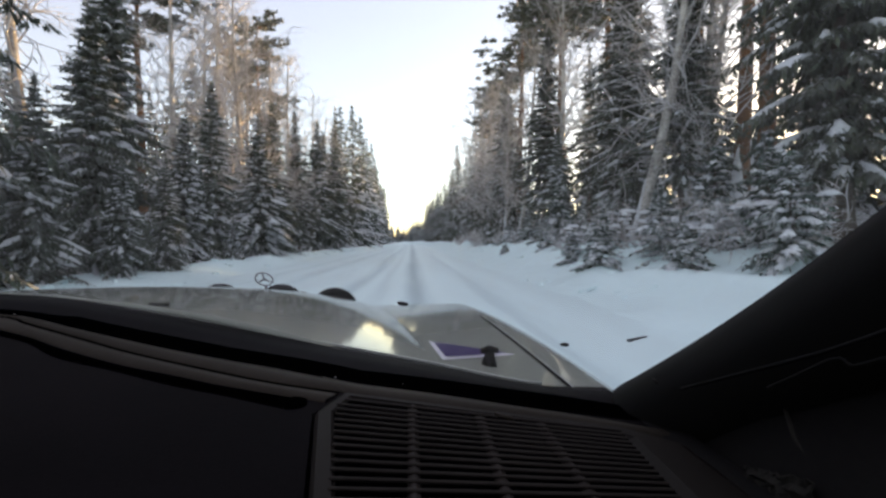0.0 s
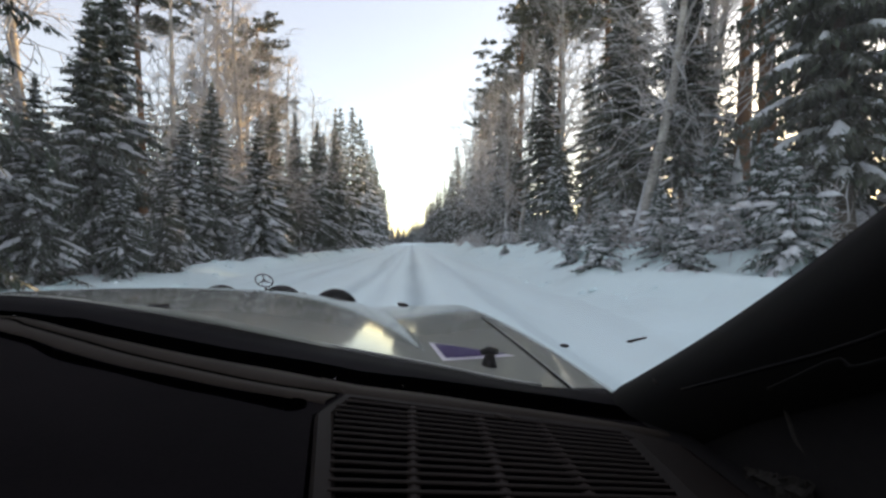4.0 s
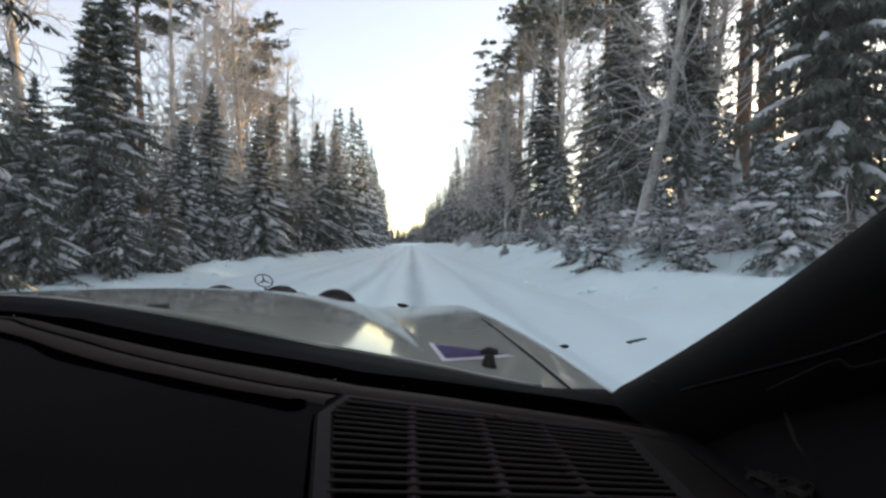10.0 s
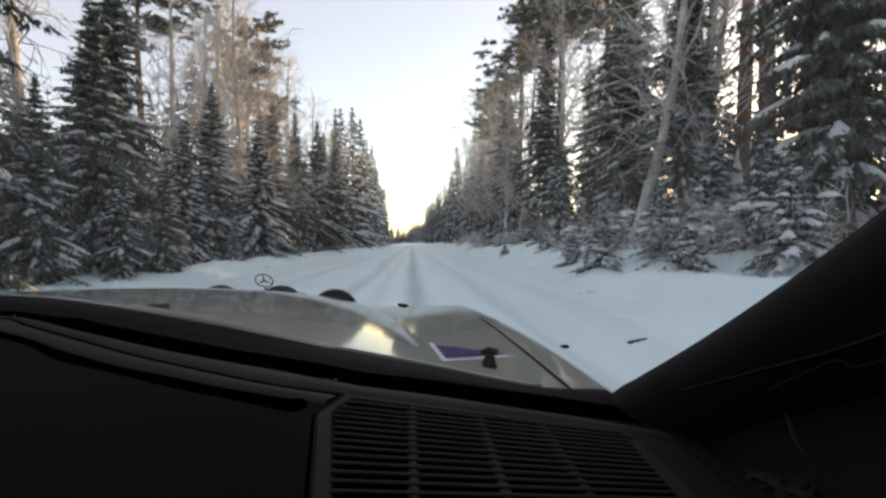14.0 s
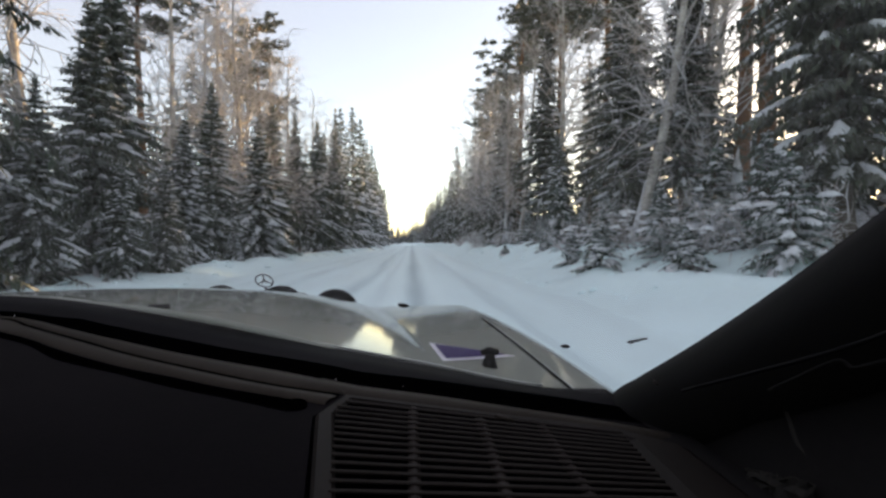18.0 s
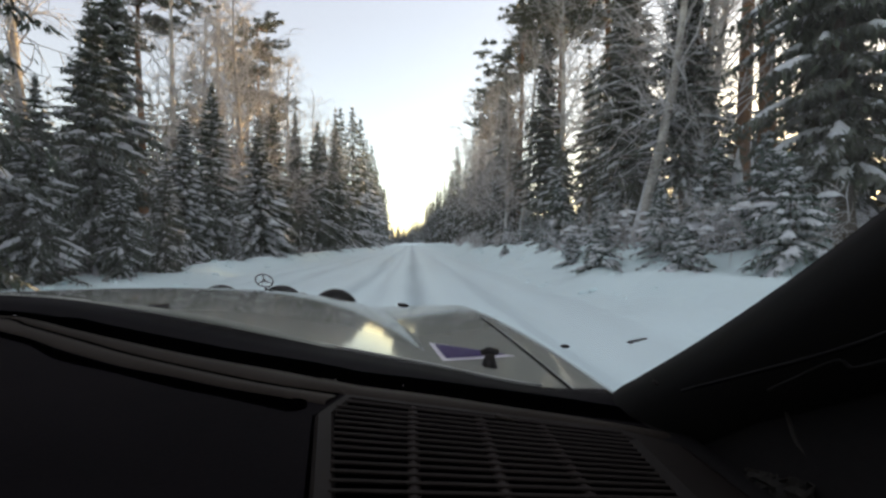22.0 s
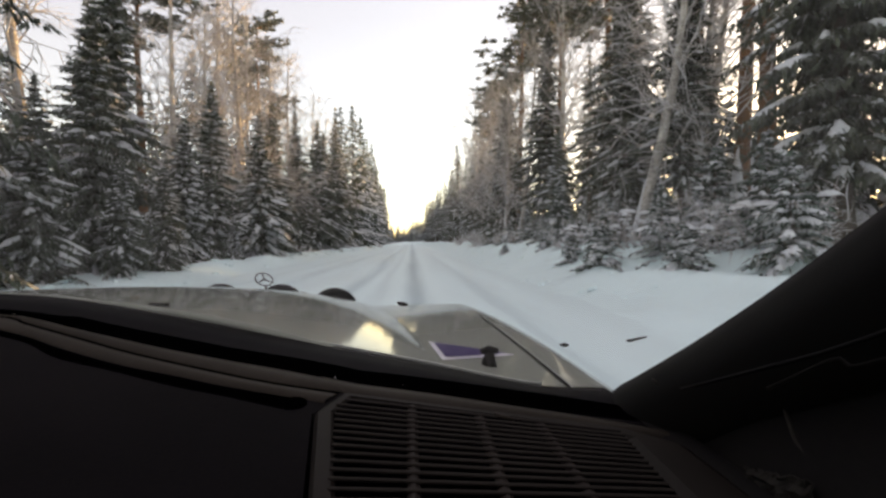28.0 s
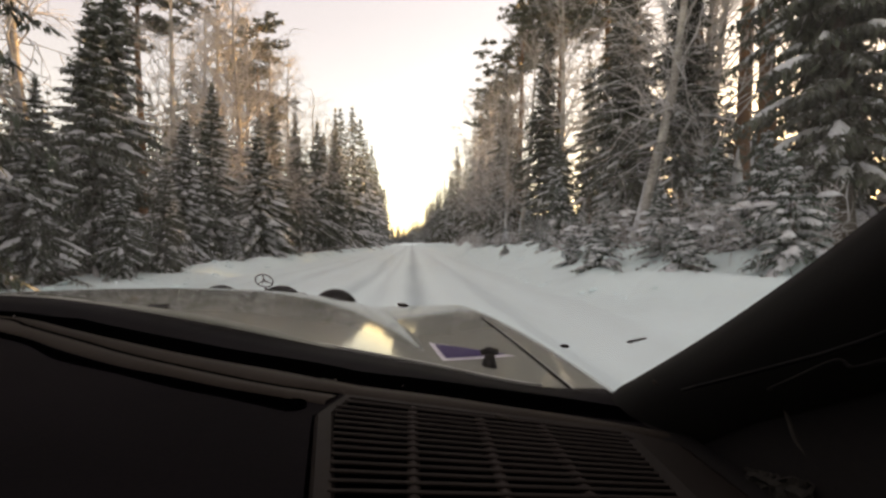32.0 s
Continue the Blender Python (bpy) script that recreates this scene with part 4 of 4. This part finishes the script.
part("boot", loft([[Vector((u * (1 - 0.06 * f), lerp(-1.95, -2.52, f), EYE - 0.08 - 0.02 * f - 0.03 * (u / 0.8) ** 2)) for u in (-0.8, -0.5, 0, 0.5, 0.8)] for f in (0, 0.3, 0.6, 1)], thick=0.02), PAINT, car)
part("rear_panel", box((1.5, 0.06, 0.62), (0, -2.5, 0.64), 0.02), PAINT, car)
rw = part("rear_window", loft([[Vector((u * lerp(0.66, 0.76, f), lerp(-1.64, -1.98, f), lerp(EYE + 0.32, EYE - 0.09, f))) for u in (-1, -0.5, 0, 0.5, 1)] for f in (0, 0.5, 1)]), GLASS, car)
rw.visible_shadow = False
part("floor_pan", box((1.6, 4.1, 0.06), (0, -0.5, 0.24), 0.01), BLACK, car)
part("bulkhead", box((1.56, 0.03, 0.58), (0, 0.30, 0.52), 0.01), BLACK, car)
part("front_bumper", box((1.68, 0.10, 0.16), (0, 1.98, 0.50), 0.03), CHROME, car)
gr = part("radiator_grille", box((0.55, 0.06, 0.32), (0, 1.90, 0.57), 0.02), CHROME, car)
for sg in (1, -1):
    part("front_panel", box((0.52, 0.05, 0.32), (sg * 0.54, 1.84, 0.55), 0.02), PAINT, car)
    hl = part("headlight", box((0.40, 0.05, 0.18), (sg * 0.54, 1.88, 0.60), 0.02), LENS, car)
    seat = part("seat", box((0.50, 0.50, 0.18), (sg * 0.37, -0.75, 0.42), 0.05), CLOTH, car)
    part("seat_back", box((0.50, 0.16, 0.62), (sg * 0.37, -1.05, 0.78), 0.05, Matrix.Rotation(radians(12), 4, "X")), CLOTH, seat)

# ---- dashboard details ----
def on_dash(points, n=24, lift=0.0):
    return [Vector((p.x, p.y, dash_z(abs(p.x), p.y) + lift)) for p in spline([(x, y, 0) for x, y in points], n)]


def strip(name, upper, lower, lift, mat, parent, label="", n=24):
    """A low band between two lines on the dashboard, with a rounded edge."""
    a, b = on_dash(upper, n), on_dash(lower, n)
    rows_ = []
    for p, q in zip(a, b):
        rows_.append([p, p.lerp(q, 0.06) + Vector((0, 0, lift)), p.lerp(q, 0.5) + Vector((0, 0, lift * 1.2)), p.lerp(q, 0.94) + Vector((0, 0, lift)), q])
    return part(name, loft(rows_), mat, parent, label)


GROOVE = [(-0.30, 0.440), (-0.12, 0.535), (0.0, 0.548), (0.120, 0.539), (0.187, 0.497), (0.290, 0.437), (0.368, 0.395), (0.482, 0.351), (0.552, 0.337)]
SLOT_A = [(-0.1, 0.50), (0.10, 0.508), (0.1825, 0.470), (0.2315, 0.4446), (0.2834, 0.4121), (0.3594, 0.3722), (0.4159, 0.3522), (0.4672, 0.3344), (0.5213, 0.3234)]
SLOT_B = [(-0.1, 0.475), (0.12, 0.483), (0.2041, 0.4462), (0.2521, 0.4204), (0.3087, 0.3801), (0.3716, 0.3541), (0.4277, 0.3305), (0.475, 0.3161), (0.5196, 0.3013)]
SHADE_EDGE = [(-0.30, 0.462), (-0.1, 0.553), (0.0, 0.556), (0.130, 0.544), (0.2574, 0.4752), (0.370, 0.4208), (0.4415, 0.3951), (0.530, 0.371), (0.6219, 0.3325), (0.6784, 0.3041), (0.727, 0.2797), (0.783, 0.247)]
# black strip on the dash that stands for the shade behind the moulding
strip("seal_shade", [(x, y + 0.045) for x, y in SHADE_EDGE], [(x, y - 0.002) for x, y in SHADE_EDGE], 0.0006, HOLLOW_SHADE, dashboard, "black strip painting the shade between seal and moulding", 40)
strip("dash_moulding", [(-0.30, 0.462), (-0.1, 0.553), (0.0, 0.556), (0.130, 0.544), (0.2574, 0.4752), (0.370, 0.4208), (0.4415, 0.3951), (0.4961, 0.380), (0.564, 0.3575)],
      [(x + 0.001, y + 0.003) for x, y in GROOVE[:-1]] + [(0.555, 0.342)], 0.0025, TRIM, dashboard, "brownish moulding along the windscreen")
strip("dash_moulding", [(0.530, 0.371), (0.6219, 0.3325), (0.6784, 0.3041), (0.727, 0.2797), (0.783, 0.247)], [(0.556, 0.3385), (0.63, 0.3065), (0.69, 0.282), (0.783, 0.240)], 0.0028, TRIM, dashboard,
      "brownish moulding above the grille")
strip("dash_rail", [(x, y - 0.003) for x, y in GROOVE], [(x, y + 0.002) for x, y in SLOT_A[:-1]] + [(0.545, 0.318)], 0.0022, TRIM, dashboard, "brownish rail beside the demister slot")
# groove and slot are thin black strips; their inner shade is painted, not cut
strip("groove_shade", [(x, y + 0.0035) for x, y in GROOVE], [(x, y - 0.0035) for x, y in GROOVE], 0.0012, HOLLOW_SHADE, dashboard)
slot = strip("demister_slot", SLOT_A, SLOT_B, 0.0005, HOLLOW_SHADE, dashboard, "long demister slot, its shade drawn as a black strip", 40)
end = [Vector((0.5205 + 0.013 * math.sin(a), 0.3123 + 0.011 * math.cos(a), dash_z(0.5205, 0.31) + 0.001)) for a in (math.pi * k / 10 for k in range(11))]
part("slot_end", slab(end, (0, 0, -0.004)), HOLLOW_SHADE, slot)

# loudspeaker grille in the corner of the dashboard
GZ = EYE - 0.1225
OUTER = [(0.5419, 0.2960), (0.5575, 0.3340), (0.7440, 0.2580), (0.7750, 0.2300), (0.7750, 0.1200), (0.5760, 0.1200)]
INNER = [(0.5560, 0.2960), (0.5640, 0.3235), (0.7330, 0.2545), (0.7400, 0.2450), (0.7330, 0.1350), (0.5860, 0.1350)]
grille = None


def build_grille():
    bm = bmesh.new()
    rings = [[(x, y, GZ + 0.0005) for x, y in OUTER],
             [(lerp(x, a, 0.25), lerp(y, b, 0.25), GZ + 0.0045) for (x, y), (a, b) in zip(OUTER, INNER)],
             [(lerp(x, a, 0.85), lerp(y, b, 0.85), GZ + 0.0045) for (x, y), (a, b) in zip(OUTER, INNER)],
             [(x, y, GZ + 0.002) for x, y in INNER], [(x, y, GZ - 0.016) for x, y in INNER]]
    vs = [[bm.verts.new(p) for p in r] for r in rings]
    for i in range(4):
        for j in range(6):
            bm.faces.new((vs[i][j], vs[i][(j + 1) % 6], vs[i + 1][(j + 1) % 6], vs[i + 1][j]))
    return part("speaker_grille", bm, GRILLE, car, "black louvred loudspeaker grille in the dashboard corner", smooth=False)


grille = build_grille()
# black sheet between the louvres, painted shade in place of a deep box
part("cavity_shade", slab([Vector((x, y, GZ + 0.0022)) for x, y in INNER], (0, 0, -0.001)), HOLLOW_SHADE, grille, smooth=False)
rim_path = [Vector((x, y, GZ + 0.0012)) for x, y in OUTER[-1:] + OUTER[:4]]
# black line round the frame, the shade of its joint as colour
part("gap", tube(rim_path, 0.0013, 6), HOLLOW_SHADE, grille)


def slat(x0, y0, x1, y1, wide, high):
    a, b = Vector((x0, y0, GZ + 0.0040)), Vector((x1, y1, GZ + 0.0040))
    rows_ = []
    for i in range(9):
        p = a.lerp(b, i / 8)
        rows_.append([p + Vector((0, d * wide, h * high)) for d, h in ((-0.5, 0), (-0.3, 0.8), (0.1, 1.0), (0.5, 0.6), (0.5, 0))])
    return loft(rows_, close=True)


for k in range(20):
    f = k / 14.0
    yl = 0.3165 - 0.0088 * k
    yr = lerp(0.2505, 0.178, f)
    xl = 0.5605 if k < 1 else (0.5545 + 0.0012 * k)
    part("louvre", slat(xl, yl, 0.7400 - 0.0005 * k, max(yr, yl - 0.09), 0.0019, 0.0017), LOUVRE, grille)
for xa, ya, xb in ((0.6106, 0.3030, 0.6117), (0.6565, 0.2845, 0.6540), (0.6945, 0.2690, 0.6946)):
    path = [Vector((lerp(xa, xb, i / 9), lerp(ya, 0.135, i / 9), GZ + 0.0020)) for i in range(10)]
    part("grille_rib", tube(path, 0.0034, 8, 0.75), LOUVRE, grille)
part("clip", tube([Vector((0.6665, 0.2790, GZ + 0.006)), Vector((0.6715, 0.2735, GZ + 0.006)), Vector((0.678, 0.2735, GZ + 0.004))], 0.0014, 6), TRIM, grille, "small worn clip")

# side of the dashboard, door streak and the bright scrap below
rows_ = []
for i in range(12):
    y = lerp(0.31, -0.05, i / 11)
    z0 = dash_z(0.77, y)
    rows_.append([Vector((0.765, y, z0 + 0.001)), Vector((0.778, y, z0 + 0.006)), Vector((0.787, y, z0 - 0.004)), Vector((0.789, y, z0 - 0.06)), Vector((0.789, y, z0 - 0.2))])
part("dash_end", loft(rows_), LINING_PALE, car, "rounded black end of the dashboard")

# ---- bonnet details ----
def on_bonnet(u, y, lift=0.0):
    return bonnet_point(u, y) + Vector((0, 0, lift))


def decal(name, corners, lift, mat, label=""):
    a, b, c = [Vector((u, y, 0)) for u, y in corners]
    n = 10
    rows_ = []
    for i in range(n + 1):
        p, q = a.lerp(c, i / n), b.lerp(c, min(1, i / n))
        rows_.append([on_bonnet(*p.lerp(q, j / 4).xy, lift) for j in range(5)])
    return part(name, loft(rows_), mat, bonnet, label)


decal("sticker_border", ((0.6370, 0.678), (0.6500, 0.540), (0.7700, 0.637)), 0.0012, WHITE, "white edge of the sticker")
decal("sticker", ((0.6455, 0.667), (0.6560, 0.558), (0.7560, 0.640)), 0.0022, PURPLE, "purple triangular sticker")
nz = Vector(on_bonnet(0.7126, 0.5474))
nozzle = part("washer_nozzle", tube([nz + Vector((0, 0, -0.004)), nz + Vector((0, 0.001, 0.008)), nz + Vector((0.001, 0.002, 0.017))], lambda s: 0.0115 - 0.0055 * s, 10), BLACK, car, "black plastic washer nozzle")
part("nozzle_head", tube([nz + Vector((-0.010, 0.006, 0.017)), nz + Vector((0.0, 0.003, 0.021)), nz + Vector((0.012, 0.0, 0.019))], lambda s: 0.0045 + 0.0016 * math.sin(math.pi * s), 10, 0.8), BLACK, nozzle)
# thin pale tube: painted highlight where the folded edge catches the sky
part("bonnet_edge", tube([a + Vector((0, 0.013, 0.0015)) for a in T[12:-4]], 0.0014, 6), EDGE, bonnet, "painted highlight along the rear edge of the bonnet")
shut = [on_bonnet(0.7985, lerp(0.37, 1.13, i / 30), 0.0012) for i in range(31)]
part("shut_line", tube(shut, 0.0015, 6), RUBBER, bonnet, "dark gap between bonnet and wing")
part("wing_edge", tube([p + Vector((0.0032, 0, 0)) for p in shut], 0.0011, 6), EDGE, bonnet, "pale line along the edge of the wing")
part("wiper_pivot", box((0.026, 0.012, 0.004), on_bonnet(0.272, 0.59, 0.001), 0.0015), BLACK, car)

# three-pointed ring ornament on the nose
sc = Vector((0.032, 1.70, EYE - 0.149))
LEAN = Vector((0, -0.60, 0.80))          # the ring leans back
ring = [sc + 0.033 * (math.cos(a) * Vector((1, 0, 0)) + math.sin(a) * LEAN) for a in (2 * math.pi * k / 32 for k in range(33))]
orn = part("bonnet_ornament", loft([[p + 0.0024 * (math.cos(b) * (p - sc).normalized() + math.sin(b) * Vector((0, 0.80, 0.60))) for b in (2 * math.pi * q / 8 for q in range(8))] for p in ring], close=True), DARK_CHROME, car, "chrome ring ornament on the bonnet")
for k in range(3):
    a = math.pi / 2 + 2 * math.pi * k / 3
    part("spoke", tube([sc, sc + 0.033 * (math.cos(a) * Vector((1, 0, 0)) + math.sin(a) * LEAN)], lambda s: 0.0042 - 0.0032 * s, 6), DARK_CHROME, orn)
part("stem", tube([sc - 0.033 * LEAN, sc + Vector((0, 0.02, -0.06))], 0.005, 8), DARK_CHROME, orn)


# auxiliary lamps on a bar before the grille
def driving_lamp(u, z):
    c = Vector((u, 2.05, z))
    rs = []
    for dy, r in ((-0.09, 0.03), (-0.08, 0.08), (-0.04, 0.108), (0.0, 0.115), (0.012, 0.115), (0.016, 0.100), (0.016, 0.004)):
        rs.append([c + Vector((r * math.cos(a), dy, r * math.sin(a))) for a in (2 * math.pi * k / 32 for k in range(32))])
    lamp = part("driving_lamp", loft(rs, close=True), BLACK, car, "round black auxiliary driving lamp")
    part("lamp_lens", loft([[c + Vector((r * math.cos(a), 0.02 - 0.06 * (r ** 2), r * math.sin(a))) for a in (2 * math.pi * k / 24 for k in range(24))] for r in (0.098, 0.06, 0.002)], close=True), LENS, lamp)
    part("bracket", tube([c + Vector((0, 0, -0.11)), Vector((u, 2.03, 0.55))], 0.015, 8), BLACK, lamp)


for u, z in ((0.240, EYE - 0.337), (-0.0125, EYE - 0.318), (-0.290, EYE - 0.314)):
    driving_lamp(u, z)
part("lamp_bracket_tip", tube([Vector((0.10, 2.0, EYE - 0.26)), Vector((0.10, 2.0, EYE - 0.235))], 0.02, 8), BLACK, car)

# pale door streak, scrap on the dashboard end, pillar piping
part("piping", tube(spline([(0.762, 0.225, EYE - 0.083), (0.7605, 0.17, EYE - 0.055), (0.758, 0.12, EYE - 0.028), (0.752, 0.03, EYE + 0.03)], 12), 0.0009, 6), RUBBER, car, "piping along the pillar trim")
part("piping", tube(spline([(0.7585, 0.1640, EYE - 0.0613), (0.7585, 0.1520, EYE - 0.0525), (0.7585, 0.1360, EYE - 0.0410), (0.7585, 0.1305, EYE - 0.0420), (0.7585, 0.1205, EYE - 0.0366)], 16), 0.0007, 6), LINING, car, "second seam of the pillar trim")
part("door_streak", tube(spline([(0.7845, 0.1845, EYE - 0.0762), (0.7848, 0.1815, EYE - 0.0828), (0.7850, 0.1777, EYE - 0.0902), (0.785, 0.1708, EYE - 0.0956), (0.785, 0.1686, EYE - 0.1032)], 14),
                          lambda s_: 0.0007 + 0.0009 * math.sin(math.pi * s_), 6, 0.6), PALE_VINYL, car, "pale streak down the door lining")
bm = bmesh.new()
bmesh.ops.create_icosphere(bm, subdivisions=2, radius=0.0036, matrix=Matrix.Translation((0.7687, 0.2623, EYE - 0.0912)) @ Matrix.Diagonal((0.12, 1.0, 0.45, 1)))
part("smudge", bm, PALE_VINYL, car, "pale smudge on the pillar")
crumple = []
for i in range(15):
    f = i / 14
    top = lerp(-0.1125, -0.1000, f) + 0.0022 * noise.noise((i * 0.8, 3, 1))
    crumple.append([Vector((0.7775 + 0.0035 * noise.noise((i * 0.7, j * 0.9, 1)), lerp(0.197, 0.161, f), EYE + lerp(-0.1185, top, j / 5) + 0.0012 * noise.noise((i * 0.9, j * 0.9, 4)))) for j in range(6)])
part("scrap", loft(crumple, thick=0.0008), PALE_VINYL, car, "crumpled pale scrap at the dashboard end", smooth=False)


# dirt on the windscreen
def speck(u, y, z, length, width, turn):
    nrm = Vector((0.33, 0.56, 0.76)).normalized()
    a = nrm.cross(Vector((0, 0, 1))).normalized()
    a.rotate(Matrix.Rotation(radians(turn), 3, nrm))
    b = nrm.cross(a)
    c = Vector((u, y, z)) - nrm * 0.001
    pts = []
    for k in range(12):
        t = 2 * math.pi * k / 12
        q = 0.75 + 0.5 * random.random()
        pts.append(c + a * (length * 0.5 * q * math.cos(t)) + b * (width * 0.5 * q * math.sin(t)))
    part("dirt_speck", slab(pts, -nrm * 0.0008), GRIME, windscreen, "dried dirt on the glass", smooth=False)


speck(0.7164, 0.2843, 0.9495, 0.0056, 0.0040, -20)
speck(0.7466, 0.2528, 0.9594, 0.0042, 0.0022, -20)
speck(0.7492, 0.2487, 0.9614, 0.0120, 0.0013, -34)
speck(0.6042, 0.3208, 0.9737, 0.0085, 0.0055, 0)

# crumbs of dust on the seal and the dashboard
rng_d = random.Random(3)
bm = bmesh.new()
for k in range(7):
    f = rng_d.random()
    i = int(31 + f * 26)
    c = T[i].lerp(B[i], 0.3 + 0.9 * rng_d.random()) + Vector((0, 0, 0.0005))
    r = 0.0003 + 0.0005 * rng_d.random()
    bmesh.ops.create_icosphere(bm, subdivisions=1, radius=r, matrix=Matrix.Translation(c) @ Matrix.Diagonal((1.6, 1, 0.5, 1)))
tagged(part("dust_crumbs", bm, WHITE, car), kind="stuff")
